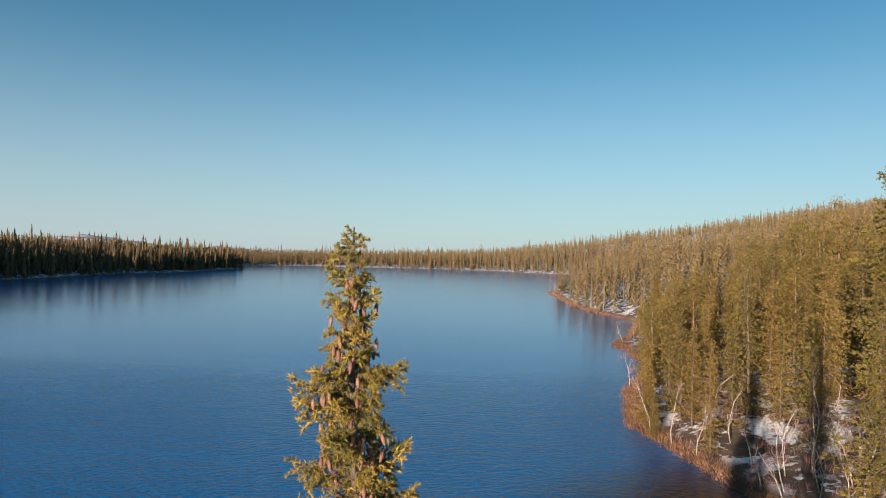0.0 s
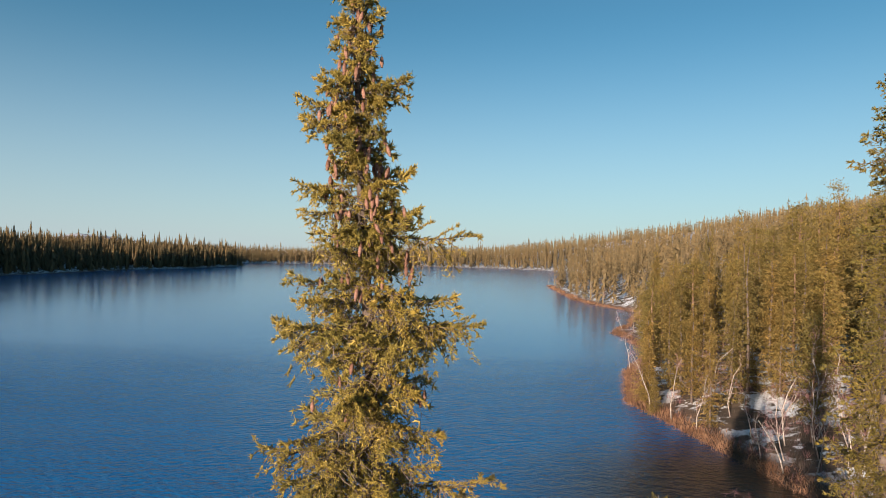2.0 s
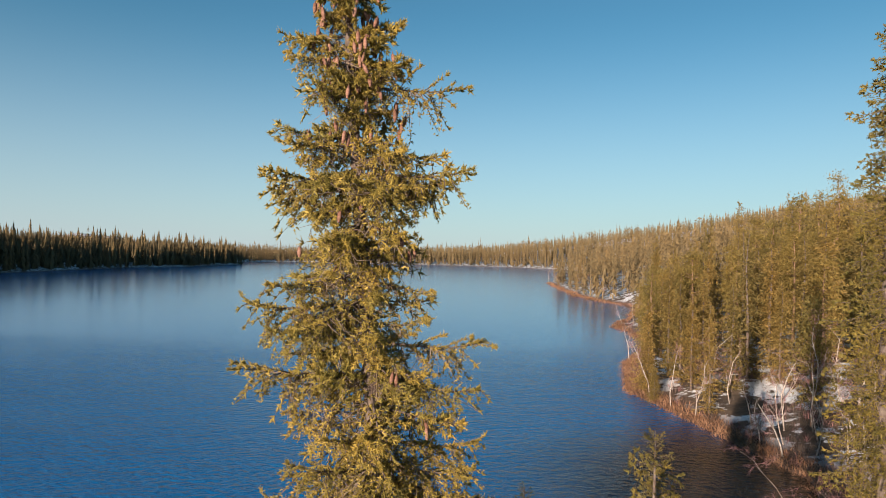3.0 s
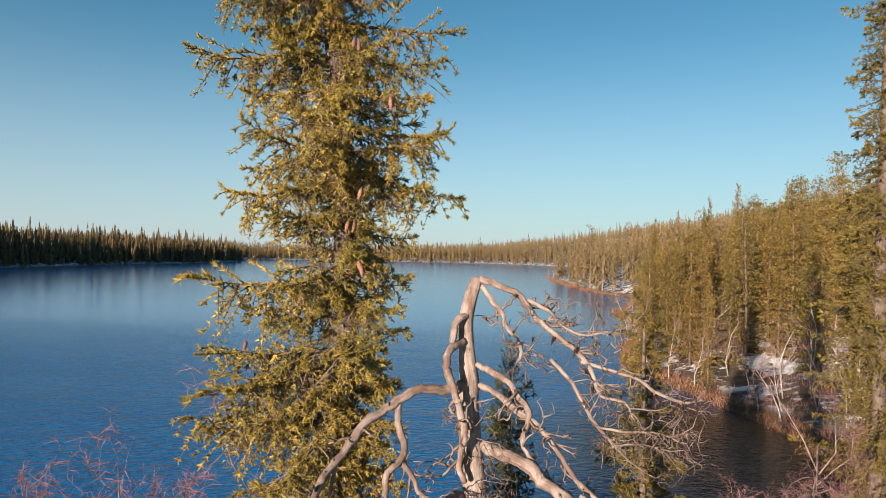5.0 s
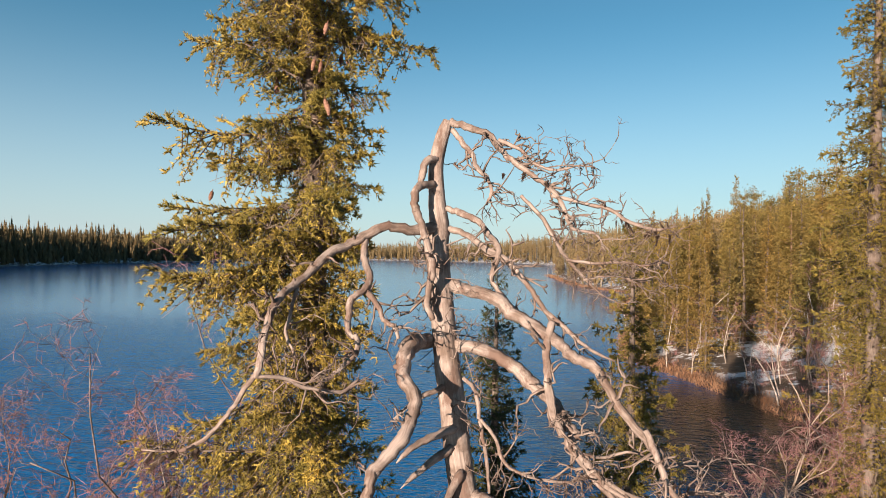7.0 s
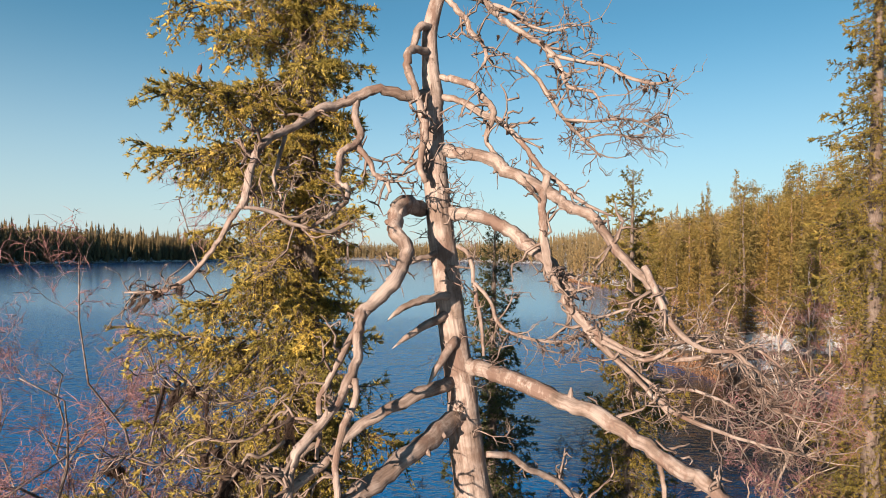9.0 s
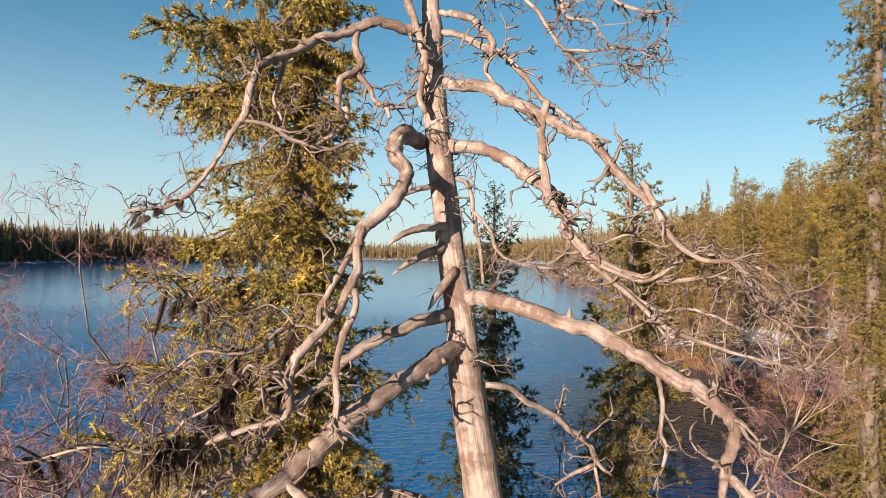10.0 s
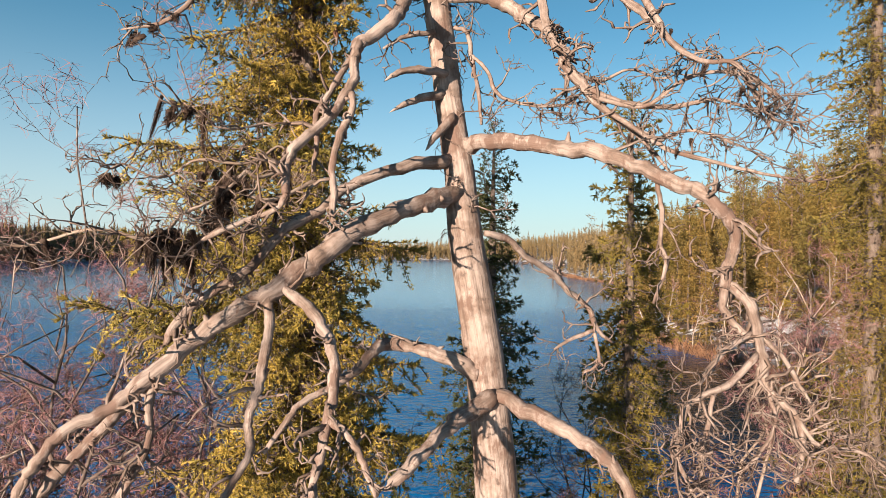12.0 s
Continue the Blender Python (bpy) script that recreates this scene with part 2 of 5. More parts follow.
# ---- geometry tools ----
class Geo:
    """Collects tubes and loose triangles, and bakes them into one mesh."""

    def __init__(self):
        self.verts, self.uvs, self.faces, self.mats, self.smooth, self.count = [], [], [], [], [], 0

    def add(self, v, f, mat=0, uv=None, smooth=False):
        self.verts.append(np.asarray(v, float))
        self.uvs.append(np.zeros((len(v), 2)) if uv is None else uv)
        self.faces.append((np.asarray(f, np.int64) + self.count, mat, smooth))
        self.count += len(v)

    def tube(self, points, radii, sides=6, mat=0, rough=0.0, seed=0):
        p, r = np.asarray(points, float), np.asarray(radii, float)
        n = len(p)
        t = np.gradient(p, axis=0)
        t /= np.linalg.norm(t, axis=1, keepdims=True) + 1e-9
        side = np.cross(t[0], (0.3, 0.9, 0.31))
        side /= np.linalg.norm(side) + 1e-9
        frames = []
        for k in range(n):
            side = side - t[k] * (side @ t[k])
            side /= np.linalg.norm(side) + 1e-9
            frames.append((side, np.cross(t[k], side)))
        a = np.arange(sides) * 2 * np.pi / sides
        s, u = np.array([x[0] for x in frames]), np.array([x[1] for x in frames])
        rr = r[:, None] * np.ones((1, sides))
        if rough:
            rng = np.random.default_rng(seed)
            lobes = rng.normal(0, 1, sides)
            rr = rr * (1 + rough * (0.6 * lobes[None] + 0.7 * rng.normal(0, 1, (n, sides))))
        ring = p[:, None] + rr[..., None] * (np.cos(a)[None, :, None] * s[:, None] + np.sin(a)[None, :, None] * u[:, None])
        v = np.concatenate([ring.reshape(-1, 3), p[:1], p[-1:]])
        length = np.r_[0, np.cumsum(np.linalg.norm(np.diff(p, axis=0), axis=1))]
        uv = np.concatenate([np.stack([np.repeat(length, sides), np.tile(np.abs(a - np.pi), n) * np.repeat(r, sides)], -1), [[0, 0], [length[-1], 0]]])
        k, j = np.meshgrid(np.arange(n - 1), np.arange(sides), indexing="ij")
        k, j = k.ravel(), j.ravel()
        i, i2 = k * sides + j, k * sides + (j + 1) % sides
        quads = np.stack([i, i2, i2 + sides, i + sides], -1)
        self.add(v, quads, mat, uv, True)
        c, e = np.arange(sides), (np.arange(sides) + 1) % sides
        base = self.count - len(v)
        self.faces.append((np.stack([e, c, np.full(sides, n * sides)], -1) + base, mat, True))
        self.faces.append((np.stack([c, e, np.full(sides, n * sides + 1)], -1) + (n - 1) * sides * np.array([1, 1, 0]) + base, mat, True))

    def tris(self, v, mat=0, uv=None):
        v = np.asarray(v, float).reshape(-1, 3)
        self.add(v, np.arange(len(v)).reshape(-1, 3), mat, uv)

    def bake(self, name, *materials):
        me = bpy.data.meshes.new(name)
        v = np.concatenate(self.verts)
        me.vertices.add(len(v))
        me.vertices.foreach_set("co", v.ravel())
        loops = np.concatenate([f.ravel() for f, _, _ in self.faces])
        sizes = np.concatenate([np.full(len(f), f.shape[1]) for f, _, _ in self.faces])
        me.loops.add(len(loops))
        me.loops.foreach_set("vertex_index", loops)
        me.polygons.add(len(sizes))
        me.polygons.foreach_set("loop_start", np.r_[0, np.cumsum(sizes)[:-1]])
        me.polygons.foreach_set("material_index", np.concatenate([np.full(len(f), m) for f, m, _ in self.faces]))
        me.polygons.foreach_set("use_smooth", np.concatenate([np.full(len(f), s) for f, _, s in self.faces]))
        uv = me.uv_layers.new(name="UVMap")
        uv.data.foreach_set("uv", np.concatenate(self.uvs)[loops].astype(np.float32).ravel())
        for m in materials:
            me.materials.append(m)
        me.update(calc_edges=True)
        return me


def spline(control, steps):
    """A smooth line through control points of any width (x, y, z, radius)."""
    c = np.asarray(control, float)
    c = np.concatenate([2 * c[:1] - c[1:2], c, 2 * c[-1:] - c[-2:-1]])
    rows = []
    for k in range(1, len(c) - 2):
        for s in np.arange(steps) / steps:
            a, b, d, e = c[k - 1], c[k], c[k + 1], c[k + 2]
            rows.append(0.5 * (2 * b + (d - a) * s + (2 * a - 5 * b + 4 * d - e) * s * s + (3 * b - a - 3 * d + e) * s**3))
    rows.append(c[-2])
    return np.array(rows)


def part(name, me, parent, label="", m=None):
    ob = new(name, me)
    ob.parent = parent
    if m is not None:
        ob.matrix_basis = m
    return tagged(ob, label)


def stand(name, x, y, z, label, category, group="", kind=""):
    ob = new(name)
    ob.location = (x, y, z)
    ob.empty_display_size = 0.2
    return tagged(ob, label, category, group, kind)

# ---- lie of the land ----
LAKE_NEAR = [(-204, 288), (-190, 200), (-150, 110), (-90, 50), (-40, 22), (-12, 15.5), (0, 14), (6, 15.5), (9.5, 18), (14, 24), (20, 32), (23.4, 40), (22.1, 47), (21.3, 52), (20.1, 60), (18.9, 65)]
LAKE_RIGHT = [(23.5, 82), (31.8, 99), (33.1, 122.6), (40, 140), (51.4, 168), (45.8, 189), (43.3, 209), (45.7, 261), (48.6, 304), (75, 335), (110, 420), (112, 500), (99, 567)]
LAKE_FAR = [(60, 613), (6, 637), (-76, 654), (-150, 665), (-205, 600), (-168, 524), (-178, 425), (-195, 390), (-196, 342), (-200, 303)]
LAKE = np.array(LAKE_NEAR + LAKE_RIGHT + LAKE_FAR, float)


def off_shore(x, y):
    """Metres from the shoreline: positive on land, negative on the lake."""
    p = np.stack([np.ravel(x), np.ravel(y)], -1)
    best, inside = np.full(len(p), 1e9), np.zeros(len(p), bool)
    for a, b in zip(LAKE, np.roll(LAKE, -1, 0)):
        ab, ap = b - a, p - a
        s = np.clip(ap @ ab / (ab @ ab), 0, 1)
        best = np.minimum(best, np.hypot(*(ap - s[:, None] * ab).T))
        cross = ((a[1] > p[:, 1]) != (b[1] > p[:, 1])) & (p[:, 0] < ab[0] * (p[:, 1] - a[1]) / (ab[1] + 1e-12) + a[0])
        inside ^= cross
    return np.where(inside, -best, best).reshape(np.shape(x))


def ground_z(x, y):
    x, y = np.asarray(x, float), np.asarray(y, float)
    wob = 1.6 * np.sin(x * 0.31 + 1.7 * np.sin(y * 0.17)) * np.sin(y * 0.23 + 0.8) + 0.7 * np.sin(x * 0.9 + y * 0.6)
    d = off_shore(x, y) + wob * np.clip(np.hypot(x - 1, y - 8) / 60 - 1.2, 0, 1)
    az = np.degrees(np.arctan2(x, y + 40))
    top = np.interp(az, (-180, -90, -33, -25, -15, -4, 3.4, 10, 20, 32, 45, 90, 180), (15, 14, 13, 5, 1, 4, 10, 24, 52, 108, 130, 60, 15))
    slope = np.interp(az, (-40, -10, 4, 15), (0.09, 0.07, 0.10, 0.23)) * np.interp(y, (10, 60), (0.4, 1))
    rise = 0.55 * (1 - np.exp(-np.maximum(d, 0) / 1.2)) + top * np.tanh(slope * np.maximum(d - 1.5, 0) / top)
    rise = rise + 0.25 * np.sin(x * 0.5) * np.sin(y * 0.43) * np.clip(d / 8, 0, 1)
    return np.where(d > 0, rise, -1.4 * (1 - np.exp(np.minimum(d, 0) / 4)))


def sheet(name, xs, ys, height, material, label, category):
    gx, gy = np.meshgrid(xs, ys)
    gz = height(gx, gy)
    g = Geo()
    n, m = gx.shape
    i = (np.arange(n - 1)[:, None] * m + np.arange(m - 1)).ravel()
    g.add(np.stack([gx, gy, gz], -1).reshape(-1, 3), np.stack([i, i + 1, i + m + 1, i + m], -1), 0, None, True)
    return tagged(new(name, g.bake(name, material)), label, category, kind="structure")


across = 14 + 12 * np.sinh(np.linspace(-1, 1, 240) * math.asinh(4200 / 12))
along = 40 + 28 * np.sinh(np.linspace(-1, 1, 260) * math.asinh(4400 / 28))
sheet("ground", across, along, ground_z, GROUND, "brown heath ground with patches of old snow", "ground")
water = Geo()
water.add([(-4200, -4300, 0), (4200, -4300, 0), (4200, 4400, 0), (-4200, 4400, 0)], [(0, 1, 2, 3)])
tagged(new("water", water.bake("water", WATER)), "rippled dark blue lake water", "lake", kind="structure")


def fell(cx, cy, half, deep, high, seed):
    rng = np.random.default_rng(seed)
    u, v = np.linspace(-1, 1, 60), np.linspace(-1, 1, 16)
    gx, gy = np.meshgrid(u, v)
    gz = np.clip(1 - np.abs(gx) ** 1.7, 0, 1) * np.clip(1 - gy**2, 0, 1)
    gz = gz * (1 + 0.08 * np.sin(gx * 9 + seed) + 0.05 * np.sin(gx * 23 + 2 * seed) + 0.01 * rng.normal(0, 1, gx.shape))
    g = Geo()
    n, m = gx.shape
    i = (np.arange(n - 1)[:, None] * m + np.arange(m - 1)).ravel()
    g.add(np.stack([cx + gx * half, cy + gy * deep, gz * high - 4], -1).reshape(-1, 3), np.stack([i, i + 1, i + m + 1, i + m], -1), 0, None, True)
    tagged(new("fell", g.bake("fell", FELL)), "distant rounded fell dusted with snow", "hill", "distant fells", "structure")


fell(-1850, 3200, 520, 300, 66, 1)
fell(-1250, 3500, 240, 260, 26, 2)
fell(-420, 3600, 420, 260, 17, 3)
fell(-1000, 3700, 700, 260, 12, 4)

# ---- spruce shoots and branches ----
def bristle(count, seed, spread=0.16, lean=0.30):
    """A shoot along +x, one long and one thick: needles as slim triangles."""
    rng = np.random.default_rng(seed)
    u = np.sort(rng.uniform(0.0, 0.95, count))
    a = np.arange(count) * 2.39996 + rng.uniform(-0.3, 0.3, count)
    out = np.stack([np.zeros(count), np.cos(a), np.sin(a)], -1)
    tan = np.stack([np.zeros(count), -np.sin(a), np.cos(a)], -1)
    root = np.stack([u, np.zeros(count), np.zeros(count)], -1)
    reach = rng.uniform(0.75, 1.1, count)[:, None] * (1.0 - 0.35 * u[:, None])
    tip = root + out * reach + np.stack([lean * (0.5 + u), 0 * u, 0 * u], -1)
    face = rng.uniform(0, 3.14, count)[:, None]
    wide = spread * (tan * np.cos(face) + np.array((0.32, 0, 0)) * np.sin(face))
    return np.stack([root - wide, root + wide, tip], 1)


def finger(needles, seed, body=0.5, spread=0.12):
    """A short shoot along +x, like a bottle brush: a slim core with needles standing all over it."""
    rng = np.random.default_rng(seed)
    a = np.arange(3) * 2.0944 + rng.uniform(-0.25, 0.25, 3)
    ring = np.stack([rng.uniform(-0.05, 0.3, 3), body * np.cos(a), body * np.sin(a)], -1)
    core = [(ring[j], ring[(j + 1) % 3], (1.0, 0, 0)) for j in range(3)]
    return np.concatenate([np.array(core, float), bristle(needles, seed + 1, spread, 0.2)])


def place_shoots(g, pos, way, length, thick, shape, mat=1):
    """Sets one shoot shape at many places, each pointing its own way."""
    pos, way = np.asarray(pos, float), np.asarray(way, float)
    way = way / (np.linalg.norm(way, axis=1, keepdims=True) + 1e-9)
    helper = np.where(np.abs(way[:, 2:3]) > 0.9, (1.0, 0, 0), (0, 0, 1.0))
    b = np.cross(way, helper)
    b /= np.linalg.norm(b, axis=1, keepdims=True) + 1e-9
    c = np.cross(way, b)
    s = shape.reshape(-1, 3)
    length, thick = np.broadcast_to(length, len(pos)), np.broadcast_to(thick, len(pos))
    v = pos[:, None] + s[None, :, :1] * (length[:, None, None] * way[:, None]) + thick[:, None, None] * (s[None, :, 1:2] * b[:, None] + s[None, :, 2:3] * c[:, None])
    g.tris(v, mat)


def spruce_branch(length, seed, gap, shoot_len, shoot_thick, shape, droop=0.5, wood_sides=3, bare=12):
    """One branch along +x: a sagging stem with an upturned tip, side twigs that hang in tufts, and bare twigs near the trunk."""
    rng = np.random.default_rng(seed)
    g = Geo()
    n = 9
    s = np.linspace(0, 1, n)
    bend = rng.uniform(0.6, 1.2) * droop
    y = length * 0.10 * rng.normal() * s**2
    z = length * (0.12 * s - bend * s**1.6 + 0.62 * bend * s**3.2)
    stem = np.stack([length * s * (1 - 0.08 * bend), y, z], -1)
    r0 = 0.006 + 0.009 * length
    g.tube(stem, r0 * (1 - 0.85 * s), 5, 0)
    at = lambda q: np.array([np.interp(q, s, stem[:, k]) for k in range(3)])
    pos, way, size = [], [], []

    def shoot(p, d, big):
        pos.append(p), way.append(d), size.append(big)

    q = 0.05 + 0.06 * rng.random()
    flip = 1
    while q < 1.0:
        a, ahead = at(q), at(min(q + 0.05, 1.02)) - at(max(q - 0.05, 0))
        ahead = ahead / np.linalg.norm(ahead)
        flat = np.cross((0, 0, 1), ahead) * flip
        inner = np.clip(1.0 - q / 0.45, 0, 1)              # near the trunk most twigs are dry
        dry = length > 0.5 and rng.random() < 0.55 * inner
        reach = (length * (0.36 * (1 - q) ** 0.6 + 0.06) + 0.03) * rng.uniform(0.4, 1.2)
        go = ahead * rng.uniform(0.35, 0.9) + flat * rng.uniform(0.3, 1.0) + np.array((0, 0, rng.uniform(-0.55, 0.5)))
        go /= np.linalg.norm(go)
        w = np.linspace(0, 1, 4)
        sag = rng.uniform(0.0, 0.8) * reach
        twig = a + np.outer(w * reach, go) - np.outer(sag * w**2, (0, 0, 1))
        g.tube(twig, r0 * 0.42 * (1 - 0.8 * w), wood_sides, 2 if dry else 0)
        if not dry:
            for h in np.linspace(0.25, 1.0, max(2, int(reach / gap * 1.3))):
                h0 = min(1, h + rng.uniform(-0.08, 0.08))
                base = a + go * h0 * reach - np.array((0, 0, sag * h0**2))
                run = go * reach - np.array((0, 0, 2 * sag * h0))
                run /= np.linalg.norm(run)
                for turn in (1, -1):
                    side = np.cross((0, 0, 1), go) * turn * rng.uniform(0.15, 0.9)
                    shoot(base, run * rng.uniform(0.4, 1.0) + side + np.array((0, 0, rng.uniform(-0.5, 0.8))), rng.uniform(0.65, 1.2))
            end = twig[-1]
            for _ in range(4):                           # a spray of shoots at the end, turned up to the light
                shoot(end - run * 0.012, run + rng.normal(0, 0.6, 3) + (0, 0, 0.35), rng.uniform(0.8, 1.25))
        if length > 0.3 and q < 0.86 and rng.random() < 0.85:
            # a short hanging tassel under the stem, its shoots set close all round
            fall = np.array((rng.normal(0, 0.35), rng.normal(0, 0.45), -1.0))
            l = rng.uniform(0.14, 0.46) * min(length, 1.1) * (1.2 - 0.55 * q)
            g.tube([a, a + fall * l * 0.5, a + fall * l], r0 * np.array((0.35, 0.25, 0.1)), wood_sides, 0)
            for h in np.arange(gap * 0.3, l, gap * 0.62):
                for _ in range(2):
                    shoot(a + fall * h + rng.normal(0, 0.012, 3), np.array((rng.normal(0, 0.9), rng.normal(0, 0.9), rng.uniform(-1.1, 0.2))), rng.uniform(0.6, 1.05))
        if q > 0.2:
            for _ in range(3):
                shoot(a + rng.normal(0, 0.008, 3), ahead * rng.uniform(0.2, 1.0) + np.array((0, rng.normal(0, 0.8), rng.uniform(-0.3, 1.0))), rng.uniform(0.8, 1.2))
        q += gap / length * rng.uniform(0.8, 1.3)
        flip = -flip
    tip = at(1.0)
    for _ in range(9):
        shoot(tip - (stem[-1] - stem[-2]) * rng.uniform(0, 0.6), stem[-1] - stem[-2] + 0.5 * np.linalg.norm(stem[-1] - stem[-2]) * rng.normal(0, 1, 3), 1.15)
    size = np.array(size)
    place_shoots(g, pos, way, shoot_len * size, shoot_thick * (0.8 + 0.2 * size), shape)
    for _ in range(bare):
        a = at(rng.uniform(0.05, 0.65))
        l = rng.uniform(0.10, 0.38) * min(length, 1.0)
        d = np.array((rng.normal(0, 0.5), rng.normal(0, 0.6), -rng.uniform(0.2, 1)))
        w = np.linspace(0, 1, 5)
        bent = a + np.outer(w * l, d) + rng.normal(0, 0.05 * l + 0.004, (5, 3)) * w[:, None]
        g.tube(bent, 0.0042 * (1 - 0.7 * w), 3, 2)
        for k in (2, 3):
            g.tube([bent[k], bent[k] + rng.normal(0, 0.22, 3) * l + d * l * 0.2], [0.0024, 0.001], 3, 2)
    return g


FINE, PLAIN, COARSE = finger(11, 5, 0.44, 0.15), finger(6, 7, 0.45, 0.2), finger(4, 6, 0.55, 0.24)
HERO_KIT = {size: [spruce_branch(size, 40 + 7 * k + int(size * 10), 0.036 if size > 0.4 else 0.025, 0.042, 0.0165, FINE, 0.42, 3, 18).bake("branch", BARK, NEEDLES, BARE_TWIG) for k in range(5)] for size in (0.16, 0.35, 0.6, 0.95, 1.3)}


BACK_KIT = {size: [spruce_branch(size, 90 + 7 * k + int(size * 10), 0.06, 0.058, 0.018, PLAIN, 0.42, 3, 6).bake("branch", BARK, NEEDLES, BARE_TWIG) for k in range(3)] for size in (0.35, 0.6, 0.95, 1.3)}


def near_kit(needles, seed):
    return {size: [spruce_branch(size, seed + 5 * k + int(size * 10), 0.088, 0.072, 0.025, COARSE, 0.6, 3, 3).bake("branch", BARK, needles, BARE_TWIG) for k in range(3)] for size in (0.5, 0.9, 1.5, 2.2)}


def rough_kit(needles, seed):
    """Coarser branches for the sides of the near trees that face the lake."""
    return {size: [spruce_branch(size, seed + 5 * k, 0.125, 0.105, 0.035, COARSE, 0.6, 3, 2).bake("branch", BARK, needles, BARE_TWIG) for k in range(2)] for size in (0.5, 0.9, 1.5, 2.2)}


OLIVE_ROUGH, SHADED_ROUGH = rough_kit(NEEDLES_OLIVE, 350), rough_kit(NEEDLES_SHADED, 450)
OLIVE_KIT, SHADED_KIT = near_kit(NEEDLES_OLIVE, 300), near_kit(NEEDLES_SHADED, 400)


def grow_spruce(tree, stem, profile, kit, count, low, seed, one_sided=None, far_kit=None, crowd=1.05):
    """Branches of a spruce from low up to the tip of its stem (rows of x, y, z, radius, relative to tree), wider by the profile below the tip."""
    rng = np.random.default_rng(seed)
    stem = np.array(stem, float)
    order = np.argsort(stem[:, 2])
    top = stem[:, 2].max()
    depth = np.linspace(0.008, 1, count) ** crowd * (top - low)
    turn = rng.uniform(0, 6.28)
    for d in depth:
        z = top - d
        c = [np.interp(z, stem[order, 2], stem[order, k]) for k in (0, 1)]
        turn += 2.39996 + rng.uniform(-0.5, 0.5)
        wide = np.interp(d, *profile) * rng.uniform(0.45, 1.15)
        if one_sided:
            wide *= one_sided(turn, d)
        use = far_kit if far_kit and math.sin(turn) > 0.4 and wide > 0.3 else kit     # the lakeward side in coarser shoots
        sizes = np.array(sorted(use))
        k = int(np.argmin(np.abs(np.log(sizes / max(wide, 0.05)))))
        me = use[sizes[k]][rng.integers(len(use[sizes[k]]))]
        scale = np.clip(wide / sizes[k], 0.3, 1.5)
        tilt = np.interp(d, (0, 0.4, 1.5, 4, 9), (60, 36, 10, -2, -10)) + rng.normal(0, 9)
        m = pose(c[0], c[1], z) @ Matrix.Rotation(turn, 4, "Z") @ Matrix.Rotation(radians(-tilt), 4, "Y") @ Matrix.Rotation(rng.normal(0, 0.25), 4, "X") @ Matrix.Scale(scale, 4)
        part("branch", me, tree, m=m)


def trunk_mesh(stem, sides, material, rough=0.04, steps=3, seed=1):
    s = spline(stem, steps)
    g = Geo()
    g.tube(s[:, :3], s[:, 3], sides, 0, rough, seed)
    return g.bake("trunk", material)


# ---- the tall spruce in front ----
SX, SY = -0.36, 5.35
SZ = float(ground_z(SX, SY)) - 0.05
spruce = stand("spruce_tree", SX, SY, SZ, "tall narrow olive-green spruce hung with brown cones", "tree")
spruce_stem = [(SX + 0.02, SY + 0.02, SZ - 0.3, 0.2), (SX, SY, SZ + 1, 0.165), (SX, 5.38, 5.0, 0.125), (SX, 5.36, 7.5, 0.105), (-0.38, 5.22, 10.0, 0.09), (-0.42, 5.1, 12.0, 0.072), (-0.56, 4.98, 13.8, 0.052), (-0.68, 4.88, 15.4, 0.034), (-0.73, 4.82, 16.5, 0.018), (-0.73, 4.8, 17.38, 0.005)]
spruce_stem = [(x - SX, y - SY, z - SZ, r) for x, y, z, r in spruce_stem]
part("trunk", trunk_mesh(spruce_stem, 10, BARK, 0.06), spruce)
SPRUCE_HEIGHTS = (5.0, 6.8, 7.6, 8.2, 8.8, 9.4, 10.2, 11.1, 11.6, 12.2, 12.9, 13.1, 13.4, 14.1, 14.6, 15.05, 15.5, 15.9, 16.1, 16.3, 16.7, 17.05, 17.4)
SPRUCE_LEFT = (1.2, 1.15, 1.6, 1.4, 1.35, 1.0, 1.2, 1.1, 0.72, 0.85, 1.05, 0.72, 0.87, 0.78, 0.66, 0.45, 0.54, 0.44, 0.48, 0.30, 0.28, 0.20, 0.07)
SPRUCE_RIGHT = (1.1, 1.05, 0.95, 0.85, 0.62, 0.45, 0.55, 0.62, 0.70, 0.88, 0.85, 0.80, 0.50, 0.84, 0.74, 0.76, 0.46, 0.32, 0.36, 0.34, 0.25, 0.14, 0.07)
SPRUCE_WIDTH = ((0, 12.4), (1, 1))


def lopsided(turn, d):
    """The crown's reach on each side: ragged, and fuller to the left in its middle part."""
    z = 17.38 - d
    right, left = np.interp(z, SPRUCE_HEIGHTS, SPRUCE_RIGHT), np.interp(z, SPRUCE_HEIGHTS, SPRUCE_LEFT)
    return 0.92 * (left + (right - left) * (0.5 + 0.5 * math.cos(turn)))


grow_spruce(spruce, spruce_stem, SPRUCE_WIDTH, HERO_KIT, 330, 5.9 - SZ, 11, lopsided, BACK_KIT, 1.08)


